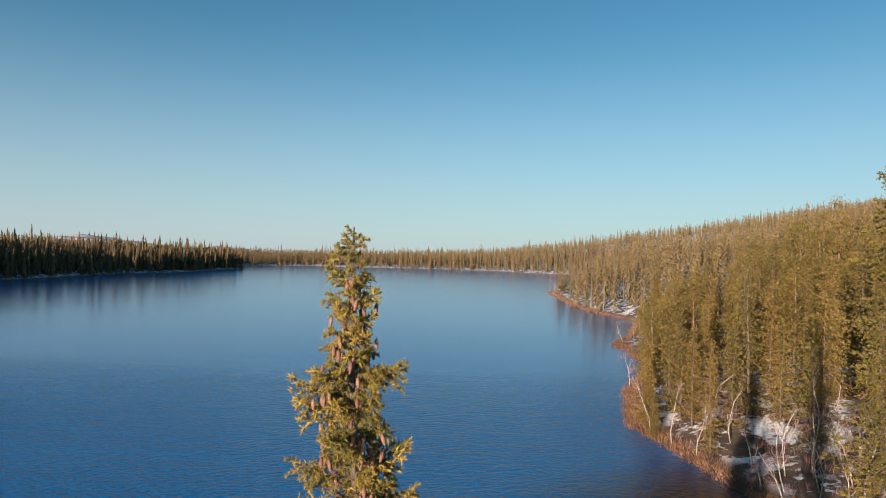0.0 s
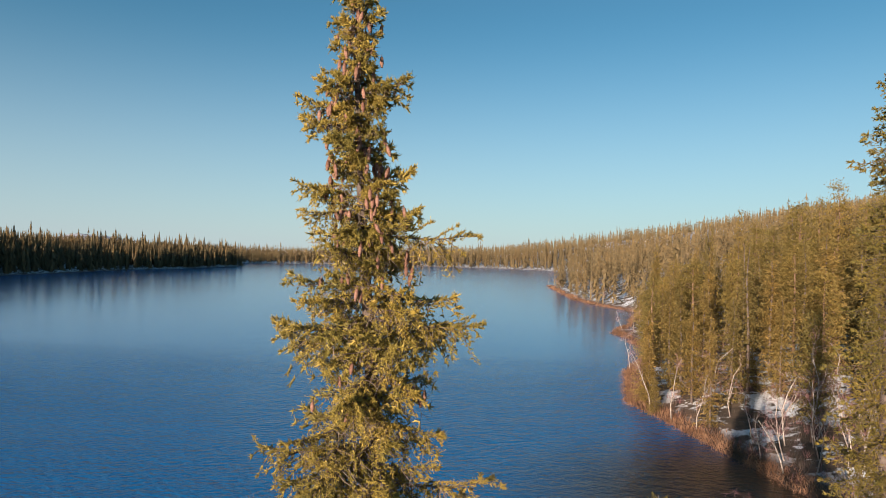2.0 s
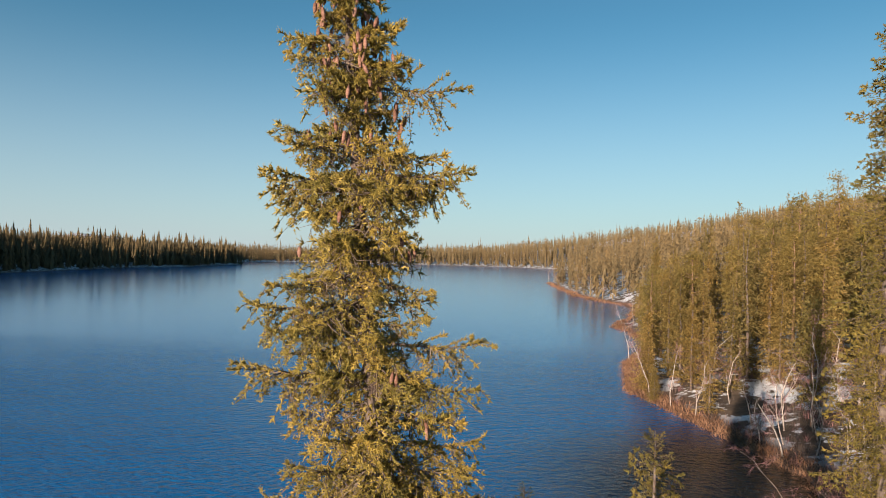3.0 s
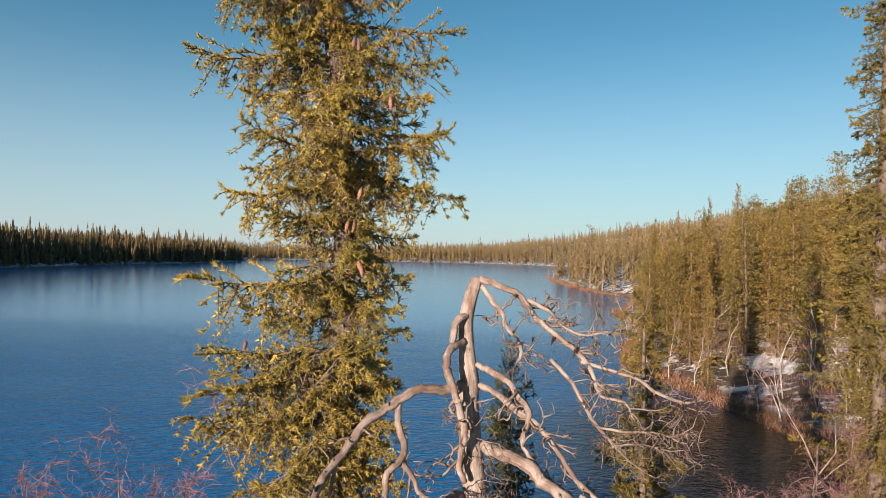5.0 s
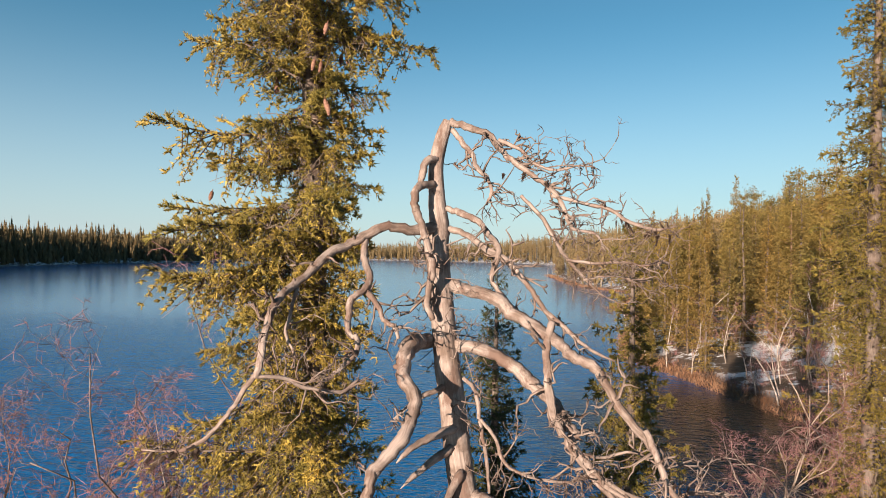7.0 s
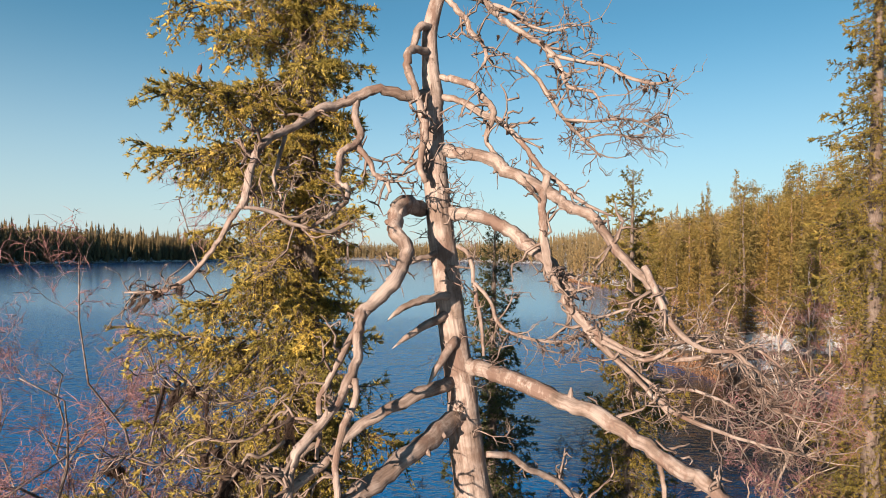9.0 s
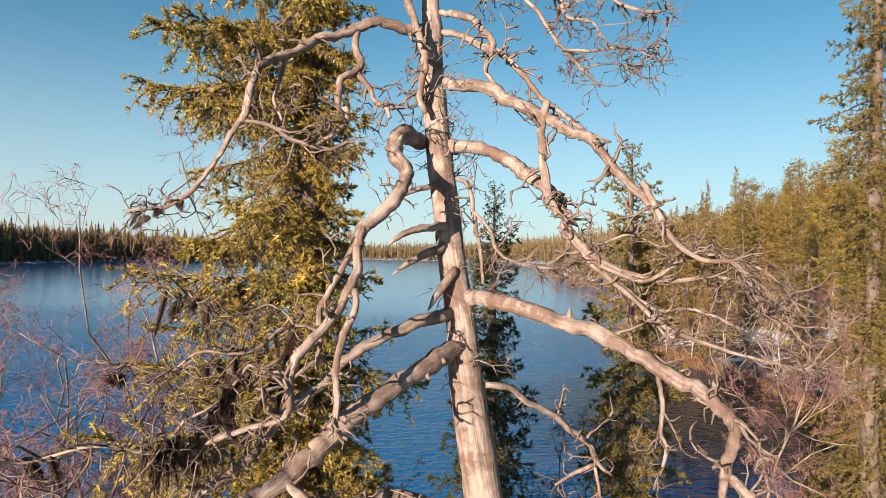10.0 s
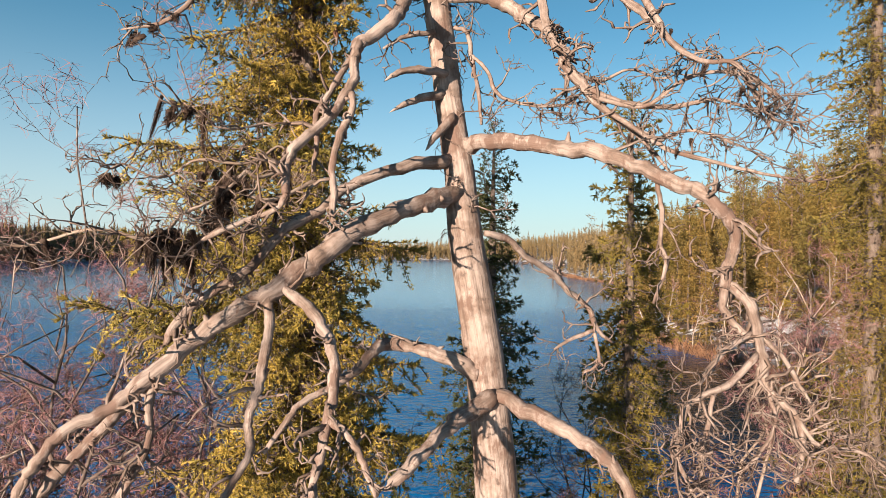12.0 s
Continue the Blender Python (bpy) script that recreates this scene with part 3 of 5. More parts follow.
def boughs(tree, stem, rows):
    """Single long boughs that stand out of the crown: height, turn, length and tilt of each."""
    stem = np.array(stem, float)
    order = np.argsort(stem[:, 2])
    for k, (z, turn, long, tilt) in enumerate(rows):
        z = z - SZ
        c = [np.interp(z, stem[order, 2], stem[order, j]) for j in (0, 1)]
        size = min(HERO_KIT, key=lambda q: abs(math.log(q / long)))
        m = pose(c[0], c[1], z) @ Matrix.Rotation(radians(turn), 4, "Z") @ Matrix.Rotation(radians(-tilt), 4, "Y") @ Matrix.Scale(long / size, 4)
        part("branch", HERO_KIT[size][k % 5], tree, m=m)


boughs(spruce, spruce_stem, [
    (16.2, -12, 0.42, 25), (16.05, 186, 0.52, 20), (15.15, -8, 0.84, 5), (14.5, -15, 0.92, 2), (14.75, 190, 0.62, 15), (14.45, 200, 0.7, 8),
    (13.5, 188, 0.92, 4), (13.2, -6, 0.92, 3), (12.95, 184, 1.08, 4), (12.95, -12, 0.9, 0), (12.15, -4, 0.98, -12), (12.0, 182, 0.9, 0),
    (11.25, 186, 1.1, 6), (10.75, 184, 1.1, 0), (10.25, 188, 1.2, 2), (8.85, 184, 1.4, 2), (8.3, 180, 1.4, -4), (7.75, 186, 1.65, -2), (8.3, -10, 0.95, -10), (7.5, -20, 1.0, -8), (6.9, -14, 1.1, -10)])


def lower_skirt(tree, low, high, wide, seed):
    rng = np.random.default_rng(seed)
    for k in range(16):
        z = low + (high - low) * k / 16
        me = OLIVE_ROUGH[1.5][k % 2]
        part("branch", me, tree, m=pose(0, 0, z) @ Matrix.Rotation(k * 2.4, 4, "Z") @ Matrix.Rotation(radians(12), 4, "Y") @ Matrix.Scale(wide / 1.5 * rng.uniform(0.8, 1.1), 4))


lower_skirt(spruce, 1.8, 4.6 - SZ, 1.4, 13)


def cone_mesh():
    """A ripe spruce cone hanging from its stalk, 9.5 cm long, with rows of scales."""
    g = Geo()
    rows, ring = 13, 8
    s = np.linspace(0, 1, rows)
    body = 0.0128 * np.sin(np.pi * np.clip(s * 0.86 + 0.10, 0, 1)) ** 0.55
    body = body * np.where(np.arange(rows) % 2, 1.12, 0.9)
    g.tube(np.stack([0.004 * s**2, 0 * s, -0.012 - 0.095 * s], -1), body, ring, 0, 0.06, 3)
    g.tube([(0, 0, 0.01), (0, 0, -0.014)], [0.002, 0.003], 4, 0)
    return g.bake("cone", CONE_BROWN)


def hang_cones(tree, stem, count, seed):
    rng = np.random.default_rng(seed)
    me = cone_mesh()
    stem = np.array(stem, float)
    order = np.argsort(stem[:, 2])
    top = stem[:, 2].max()
    for k in range(count):
        d = 0.35 + 3.3 * rng.beta(1.3, 1.6) if k < count * 0.9 else rng.uniform(3.5, 8)
        z = top - d
        c = [np.interp(z, stem[order, 2], stem[order, j]) for j in (0, 1)]
        a = rng.uniform(0, 6.28)
        w = np.interp(d, *SPRUCE_WIDTH) * rng.uniform(0.3, 0.72) * lopsided(a, d)
        for _ in range(1 + int(rng.integers(0, 2))):
            m = pose(c[0] + w * math.cos(a) + rng.normal(0, 0.03), c[1] + w * math.sin(a) + rng.normal(0, 0.04), z - rng.uniform(0, 0.05) * (1 + 2 * w), rng.normal(0, 8), rng.normal(0, 8), rng.uniform(0, 360)) @ Matrix.Diagonal((1.25, 1.25, rng.uniform(0.75, 1.0), 1))
            part("cone", me, tree, "ripe brown cone" if k == 0 else "", m)


hang_cones(spruce, spruce_stem, 165, 21)

# ---- the weathered dead pine ----
# rows of x, y, z and radius, from the ground or the fork to the tip
SNAG_TRUNK = [(0.61, 4.86, 11.35, 0.036), (0.57, 4.86, 11.24, 0.048), (0.53, 4.86, 11.04, 0.052), (0.54, 4.84, 10.79, 0.06), (0.56, 4.82, 10.59, 0.072), (0.55, 4.8, 10.43, 0.08), (0.6, 4.72, 9.94, 0.082), (0.63, 4.7, 9.67, 0.086), (0.67, 4.68, 9.4, 0.089), (0.72, 4.66, 9.02, 0.092), (0.78, 4.64, 8.65, 0.099), (0.82, 4.62, 8.28, 0.11), (0.89, 4.6, 7.85, 0.12), (0.96, 4.58, 7.42, 0.127), (1.01, 4.56, 6.99, 0.133), (1.05, 4.55, 6.56, 0.136)]
GX, GY = 1.25, 4.45
GZ = float(ground_z(GX, GY)) - 0.05
snag = stand("dead_pine", GX, GY, GZ, "bare silver-grey dead pine with twisted limbs", "tree")
SNAG_AT = np.array((GX, GY, GZ, 0))
trunk_rows = np.array(SNAG_TRUNK + [(1.14, 4.52, 5.0, 0.15), (1.2, 4.48, 3.0, 0.165), (1.24, 4.46, 1.4, 0.185), (GX, GY, GZ - 0.2, 0.26)]) - SNAG_AT
part("trunk", trunk_mesh(trunk_rows[::-1], 16, SILVER, 0.025, 5, 4), snag, "barkless cracked grey trunk")
tw = np.random.default_rng(77)


def crooked(start, way, length, radius, g, depth, rng):
    """A dry crooked twig with a few side twigs."""
    n = 5
    p, d, pts = np.array(start, float), np.array(way, float), [np.array(start, float)]
    d /= np.linalg.norm(d) + 1e-9
    for _ in range(n - 1):
        d = d + rng.normal(0, 0.52, 3)
        d /= np.linalg.norm(d)
        p = p + d * length / (n - 1)
        pts.append(p)
    pts = np.array(pts)
    g.tube(pts, radius * np.linspace(1, 0.3, n), 4 if radius > 0.0065 else 3, 0)
    if depth:
        for _ in range(int(rng.integers(2, 4))):
            k = int(rng.integers(1, n))
            crooked(pts[k], (pts[k] - pts[k - 1]) / np.linalg.norm(pts[k] - pts[k - 1]) + rng.normal(0, 0.7, 3), length * rng.uniform(0.35, 0.65), radius * 0.68, g, depth - 1, rng)


limb_count = 0


def snag_limb(twigs, rows, wood=SILVER):
    """A limb of the dead pine through its fork, bends and tip; twigs: how thickly it is set with dry twigs."""
    global limb_count
    limb_count += 1
    s = spline((np.array(rows) - SNAG_AT) * (1, 1, 1, 0.88), 5)
    g = Geo()
    if wood is not SILVER:
        s[:, 3] *= 0.6
        s[:, :3] += 0.035 * np.sin(np.arange(len(s))[:, None] * (0.5, 0.62, 0.71) + limb_count)
    if not twigs:                                    # a broken stub that splinters to a point
        s[-3:, 3] *= (0.8, 0.55, 0.12)
    wig = tw.normal(0, 1, (len(s), 3)) * (s[:, 3:] * 0.10 + 0.0006)
    swell = 1 + 0.09 * np.sin(np.arange(len(s)) * 0.9 + limb_count) * np.sin(np.arange(len(s)) * 0.37 + 2 * limb_count)
    g.tube(s[:, :3] + wig, s[:, 3] * swell, 10 if s[0, 3] > 0.03 else 7, 0, 0.075, limb_count)
    for k in range(len(s) // 9):                      # knots where twigs broke off
        i = int(tw.integers(1, len(s) - 2))
        out = tw.normal(0, 1, 3)
        out /= np.linalg.norm(out)
        r = s[i, 3]
        g.tube([s[i, :3] + out * r * 0.5, s[i, :3] + out * r * 1.15, s[i, :3] + out * r * tw.uniform(1.3, 2.2)], [r * 0.5, r * 0.34, r * 0.12], 5, 0, 0.15, i)
    limb = part("limb", g.bake("limb", wood), snag)
    if twigs:
        g = Geo()
        length = np.linalg.norm(np.diff(s[:, :3], axis=0), axis=1).sum()
        for _ in range(int(2 + twigs * 3.6 * length + twigs)):
            k = int(len(s) * (0.22 + 0.78 * tw.beta(1.5, 1.0)) - 1)
            along_limb = s[min(k + 1, len(s) - 1), :3] - s[max(k - 1, 0), :3]
            along_limb = along_limb / (np.linalg.norm(along_limb) + 1e-9)
            crooked(s[k, :3], along_limb * 0.7 + tw.normal(0, 0.75, 3), tw.uniform(0.10, 0.24 + 0.028 * twigs), min(0.014, max(0.0062, s[k, 3] * 0.6)), g, 2 if twigs > 2 else 1, tw)
        tagged(part("twig", g.bake("twig", SILVER_TWIG), limb), kind="stuff")
    return limb


snag_limb(3, [(0.62, 4.86, 11.34, 0.032), (0.76, 4.82, 11.3, 0.03), (0.89, 4.77, 11.24, 0.028), (0.96, 4.72, 11.15, 0.027), (1.02, 4.68, 11.07, 0.025), (1.12, 4.64, 10.99, 0.023), (1.21, 4.6, 10.92, 0.021), (1.32, 4.56, 10.83, 0.019), (1.38, 4.52, 10.7, 0.017), (1.43, 4.5, 10.59, 0.015), (1.57, 4.48, 10.56, 0.011), (1.63, 4.46, 10.45, 0.007)])
snag_limb(4, [(0.96, 4.75, 11.2, 0.018), (1.1, 4.7, 11.13, 0.016), (1.18, 4.66, 11.04, 0.013), (1.32, 4.6, 10.98, 0.01), (1.47, 4.58, 11.01, 0.008), (1.58, 4.56, 11, 0.004)])
snag_limb(4, [(0.64, 4.86, 11.29, 0.024), (0.71, 4.8, 11.19, 0.022), (0.78, 4.76, 11.1, 0.02), (0.81, 4.74, 11.01, 0.02), (0.88, 4.72, 10.94, 0.016), (0.91, 4.7, 10.84, 0.014), (0.88, 4.7, 10.75, 0.01)])
snag_limb(3, [(1.1, 4.62, 10.81, 0.015), (1.23, 4.6, 10.68, 0.017), (1.32, 4.56, 10.53, 0.017), (1.38, 4.52, 10.42, 0.015), (1.5, 4.5, 10.28, 0.011), (1.63, 4.48, 10.15, 0.007)])
snag_limb(3, [(1.3, 4.56, 10.81, 0.015), (1.53, 4.5, 10.75, 0.015), (1.65, 4.46, 10.72, 0.015), (1.77, 4.42, 10.64, 0.013), (1.92, 4.38, 10.59, 0.011), (2.05, 4.36, 10.61, 0.005)])
snag_limb(4, [(1.39, 4.5, 10.39, 0.011), (1.56, 4.46, 10.37, 0.011), (1.74, 4.42, 10.38, 0.009), (1.87, 4.4, 10.36, 0.007), (1.99, 4.38, 10.4, 0.004)])
snag_limb(4, [(1.5, 4.5, 10.26, 0.009), (1.66, 4.46, 10.29, 0.007), (1.88, 4.42, 10.26, 0.005)])
snag_limb(1, [(0.57, 4.8, 10.6, 0.052), (0.39, 4.7, 10.57, 0.043), (0.22, 4.62, 10.59, 0.038), (0.11, 4.58, 10.54, 0.036), (-0.01, 4.52, 10.47, 0.037), (-0.12, 4.42, 10.41, 0.036), (-0.23, 4.26, 10.28, 0.031), (-0.32, 4.1, 10.18, 0.029), (-0.36, 3.96, 10.09, 0.026), (-0.37, 3.86, 9.98, 0.025), (-0.37, 3.78, 9.84, 0.023), (-0.38, 3.74, 9.75, 0.02)])
BEARD_0 = [(-0.38, 3.74, 9.77, 0.015), (-0.44, 3.76, 9.69, 0.017), (-0.53, 3.8, 9.56, 0.015), (-0.66, 3.84, 9.41, 0.014), (-0.8, 3.88, 9.32, 0.013), (-0.91, 3.9, 9.3, 0.01), (-1.07, 3.94, 9.29, 0.005)]
snag_limb(3, BEARD_0)
snag_limb(5, [(-0.38, 3.74, 9.75, 0.012), (-0.25, 3.8, 9.74, 0.014), (-0.14, 3.86, 9.67, 0.014), (0.04, 3.92, 9.64, 0.013), (0.13, 3.98, 9.7, 0.008)])
snag_limb(1, [(-0.28, 4.18, 10.2, 0.014), (-0.3, 4.12, 10.03, 0.013), (-0.32, 4.1, 9.94, 0.012), (-0.26, 4.08, 9.81, 0.01), (-0.27, 4.06, 9.74, 0.008)])
snag_limb(1, [(0.08, 4.58, 10.51, 0.026), (0.08, 4.5, 10.38, 0.028), (0.13, 4.42, 10.26, 0.025), (0.1, 4.34, 10.18, 0.025), (0.03, 4.28, 10.11, 0.025), (0.03, 4.2, 9.94, 0.022), (0.09, 4.16, 9.9, 0.02), (0.09, 4.12, 9.82, 0.017), (0.01, 4.08, 9.74, 0.015), (-0.08, 4.04, 9.67, 0.012)])
snag_limb(3, [(0.11, 4.36, 10.18, 0.02), (0.19, 4.34, 10.09, 0.02), (0.23, 4.32, 10, 0.016), (0.3, 4.3, 9.96, 0.016), (0.33, 4.28, 9.89, 0.012)])
snag_limb(0, [(0.54, 4.84, 11.07, 0.032), (0.47, 4.76, 11.05, 0.032), (0.44, 4.72, 10.95, 0.031), (0.43, 4.68, 10.86, 0.027)])
snag_limb(1, [(0.52, 4.8, 10.9, 0.03), (0.44, 4.68, 10.87, 0.031), (0.4, 4.62, 10.83, 0.032), (0.4, 4.6, 10.72, 0.032), (0.45, 4.6, 10.59, 0.03), (0.49, 4.58, 10.44, 0.032), (0.52, 4.56, 10.31, 0.03), (0.49, 4.56, 10.1, 0.026), (0.53, 4.56, 9.98, 0.023)])
snag_limb(2, [(0.61, 4.82, 10.73, 0.026), (0.72, 4.74, 10.69, 0.027), (0.82, 4.68, 10.64, 0.025), (0.89, 4.62, 10.55, 0.025), (0.96, 4.58, 10.44, 0.023), (0.91, 4.54, 10.26, 0.019), (0.99, 4.5, 10.14, 0.015), (1.09, 4.46, 10.04, 0.011), (1.18, 4.44, 9.99, 0.007)])
snag_limb(2, [(0.63, 4.8, 10.59, 0.028), (0.76, 4.72, 10.54, 0.027), (0.88, 4.64, 10.45, 0.027), (0.99, 4.58, 10.39, 0.026), (1.08, 4.52, 10.3, 0.022), (1.15, 4.48, 10.21, 0.022), (1.25, 4.42, 10.06, 0.02), (1.37, 4.38, 9.96, 0.018), (1.49, 4.34, 9.85, 0.014), (1.66, 4.3, 9.77, 0.007)])
snag_limb(1, [(0.66, 4.66, 10.2, 0.046), (0.84, 4.54, 10.16, 0.045), (0.95, 4.48, 10.12, 0.044), (1.03, 4.42, 10.05, 0.044), (1.18, 4.34, 9.96, 0.041), (1.29, 4.28, 9.9, 0.039), (1.37, 4.2, 9.82, 0.034), (1.5, 4.14, 9.76, 0.032), (1.55, 4.08, 9.67, 0.028), (1.62, 3.98, 9.54, 0.026), (1.73, 3.9, 9.41, 0.024), (1.83, 3.84, 9.28, 0.022)])
snag_limb(6, [(1.71, 3.84, 9.48, 0.022), (1.76, 3.74, 9.31, 0.022), (1.8, 3.7, 9.2, 0.02), (1.94, 3.66, 9.08, 0.015), (2.11, 3.64, 9.06, 0.014), (2.2, 3.62, 8.91, 0.012), (2.27, 3.62, 8.8, 0.01), (2.41, 3.62, 8.76, 0.004)])
snag_limb(3, [(0.7, 4.7, 9.8, 0.049), (0.89, 4.62, 9.77, 0.048), (1.06, 4.54, 9.69, 0.05), (1.17, 4.48, 9.59, 0.05), (1.27, 4.42, 9.52, 0.045), (1.36, 4.38, 9.39, 0.042), (1.43, 4.35, 9.31, 0.038), (1.4, 4.32, 9.26, 0.037), (1.5, 4.3, 9.12, 0.034), (1.61, 4.28, 8.99, 0.027), (1.76, 4.24, 8.87, 0.022), (1.88, 4.2, 8.73, 0.015), (1.99, 4.18, 8.59, 0.008)])
snag_limb(1, [(1.27, 4.3, 10.01, 0.025), (1.24, 4.28, 9.9, 0.027), (1.23, 4.26, 9.78, 0.029), (1.25, 4.26, 9.61, 0.03), (1.28, 4.26, 9.45, 0.03), (1.34, 4.26, 9.31, 0.027)])
snag_limb(1, [(0.5, 4.7, 9.82, 0.064), (0.39, 4.45, 9.83, 0.06), (0.36, 4.32, 9.73, 0.056), (0.37, 4.24, 9.64, 0.052), (0.44, 4.14, 9.56, 0.047), (0.42, 4.06, 9.45, 0.044), (0.38, 3.98, 9.37, 0.043), (0.28, 3.92, 9.26, 0.041), (0.22, 3.86, 9.19, 0.037), (0.21, 3.8, 9.09, 0.032), (0.22, 3.76, 9, 0.029), (0.19, 3.68, 8.89, 0.028), (0.12, 3.6, 8.76, 0.028), (-0.01, 3.5, 8.6, 0.027), (-0.04, 3.44, 8.48, 0.025), (-0.03, 3.4, 8.37, 0.022)])
snag_limb(1, [(0.26, 3.88, 9.22, 0.021), (0.17, 3.8, 9.07, 0.021), (0.1, 3.74, 8.91, 0.02), (0.04, 3.7, 8.79, 0.019), (0.05, 3.68, 8.66, 0.016), (0.04, 3.66, 8.5, 0.013)])
snag_limb(2, [(0.22, 3.68, 8.9, 0.021), (0.23, 3.64, 8.8, 0.021), (0.18, 3.6, 8.68, 0.021), (0.15, 3.56, 8.51, 0.02), (0.17, 3.52, 8.38, 0.019), (0.17, 3.48, 8.26, 0.017), (0.23, 3.46, 8.21, 0.013)])
snag_limb(5, [(-0.03, 3.4, 8.37, 0.016), (-0.08, 3.44, 8.3, 0.016), (-0.28, 3.5, 8.23, 0.016), (-0.46, 3.54, 8.15, 0.014), (-0.56, 3.56, 8.07, 0.011)])
snag_limb(2, [(0.72, 4.6, 8.7, 0.051), (0.47, 4.4, 8.64, 0.047), (0.22, 4.24, 8.53, 0.04), (0.09, 4.14, 8.44, 0.035), (-0.02, 4.06, 8.32, 0.035), (-0.15, 3.96, 8.24, 0.034), (-0.22, 3.9, 8.15, 0.032), (-0.32, 3.82, 8.01, 0.029), (-0.47, 3.74, 7.9, 0.029), (-0.56, 3.68, 7.82, 0.028), (-0.63, 3.62, 7.71, 0.026), (-0.65, 3.6, 7.64, 0.019)])
snag_limb(1, [(0.77, 4.58, 8.48, 0.069), (0.54, 4.26, 8.4, 0.063), (0.36, 4.06, 8.3, 0.063), (0.2, 3.92, 8.21, 0.064), (0.07, 3.82, 8.1, 0.065), (-0.04, 3.74, 8, 0.06), (-0.14, 3.68, 7.92, 0.056), (-0.27, 3.66, 7.84, 0.053), (-0.4, 3.64, 7.75, 0.051), (-0.52, 3.62, 7.67, 0.052), (-0.63, 3.54, 7.55, 0.048), (-0.74, 3.48, 7.45, 0.045), (-0.83, 3.42, 7.37, 0.036), (-0.98, 3.36, 7.29, 0.033), (-1.05, 3.3, 7.2, 0.03), (-1.1, 3.26, 7.1, 0.027), (-1.14, 3.22, 6.99, 0.024)])
snag_limb(1, [(-0.72, 3.5, 7.46, 0.037), (-0.82, 3.44, 7.33, 0.036), (-0.91, 3.38, 7.21, 0.033), (-1.01, 3.34, 7.1, 0.03), (-1.1, 3.3, 6.97, 0.027)])
snag_limb(2, [(-0.1, 3.66, 7.92, 0.028), (0.02, 3.6, 7.85, 0.033), (0.13, 3.5, 7.75, 0.032), (0.2, 3.4, 7.63, 0.031), (0.22, 3.3, 7.5, 0.028), (0.21, 3.22, 7.39, 0.026), (0.2, 3.18, 7.29, 0.024), (0.18, 3.14, 7.18, 0.023), (0.16, 3.1, 7.07, 0.021)])
snag_limb(2, [(0.22, 3.22, 7.39, 0.022), (0.32, 3.2, 7.31, 0.02), (0.37, 3.18, 7.22, 0.018), (0.43, 3.16, 7.09, 0.015)])
snag_limb(2, [(-0.17, 3.66, 7.88, 0.028), (-0.16, 3.64, 7.73, 0.031), (-0.18, 3.62, 7.59, 0.03), (-0.2, 3.6, 7.43, 0.03), (-0.24, 3.58, 7.29, 0.027), (-0.22, 3.56, 7.14, 0.024), (-0.29, 3.54, 7.01, 0.022), (-0.36, 3.52, 6.88, 0.02)])
snag_limb(3, [(-0.63, 3.52, 7.49, 0.024), (-0.68, 3.5, 7.41, 0.024), (-0.67, 3.48, 7.21, 0.021), (-0.72, 3.46, 7.08, 0.02), (-0.79, 3.44, 6.95, 0.018)])
snag_limb(2, [(0.92, 4.5, 7.35, 0.06), (0.76, 4.5, 7.44, 0.053), (0.54, 4.55, 7.5, 0.05), (0.36, 4.58, 7.52, 0.047), (0.25, 4.54, 7.48, 0.043), (0.16, 4.46, 7.37, 0.035), (0, 4.36, 7.27, 0.027), (-0.15, 4.26, 7.2, 0.023), (-0.22, 4.18, 7.09, 0.02), (-0.31, 4.1, 6.96, 0.016)])
snag_limb(0, [(1, 4.48, 7.22, 0.071), (0.83, 4.3, 7.14, 0.061), (0.7, 4.16, 7.08, 0.049), (0.59, 4.04, 7, 0.044), (0.49, 3.94, 6.92, 0.04), (0.4, 3.86, 6.86, 0.033)])
snag_limb(1, [(1.04, 4.48, 7.23, 0.056), (1.19, 4.32, 7.18, 0.054), (1.37, 4.16, 7.12, 0.049), (1.5, 4.04, 7.06, 0.044), (1.6, 3.96, 7, 0.04), (1.66, 3.9, 6.91, 0.036), (1.72, 3.86, 6.8, 0.033)])
snag_limb(2, [(0.81, 4.62, 8.8, 0.062), (0.98, 4.42, 8.8, 0.057), (1.16, 4.24, 8.76, 0.055), (1.34, 4.1, 8.71, 0.053), (1.5, 3.96, 8.67, 0.049), (1.65, 3.84, 8.6, 0.046), (1.81, 3.72, 8.5, 0.043), (1.93, 3.66, 8.44, 0.042), (2.03, 3.64, 8.36, 0.04), (2.11, 3.66, 8.29, 0.038), (2.15, 3.7, 8.18, 0.035), (2.13, 3.73, 8.07, 0.034), (2.13, 3.76, 7.96, 0.035)])
snag_limb(4, [(2.13, 3.76, 7.98, 0.029), (2.2, 3.74, 7.92, 0.03), (2.25, 3.72, 7.84, 0.03), (2.27, 3.7, 7.72, 0.028), (2.3, 3.7, 7.59, 0.025), (2.31, 3.7, 7.47, 0.024), (2.39, 3.7, 7.39, 0.023), (2.47, 3.7, 7.31, 0.021), (2.5, 3.7, 7.16, 0.017), (2.47, 3.7, 6.99, 0.013)])
snag_limb(1, [(2.14, 3.78, 7.96, 0.026), (2.14, 3.8, 7.85, 0.025), (2.19, 3.78, 7.76, 0.022), (2.25, 3.74, 7.71, 0.019)])
snag_limb(3, [(2.25, 3.72, 7.73, 0.017), (2.09, 3.66, 7.65, 0.017), (1.98, 3.62, 7.54, 0.014), (1.94, 3.6, 7.49, 0.01)])
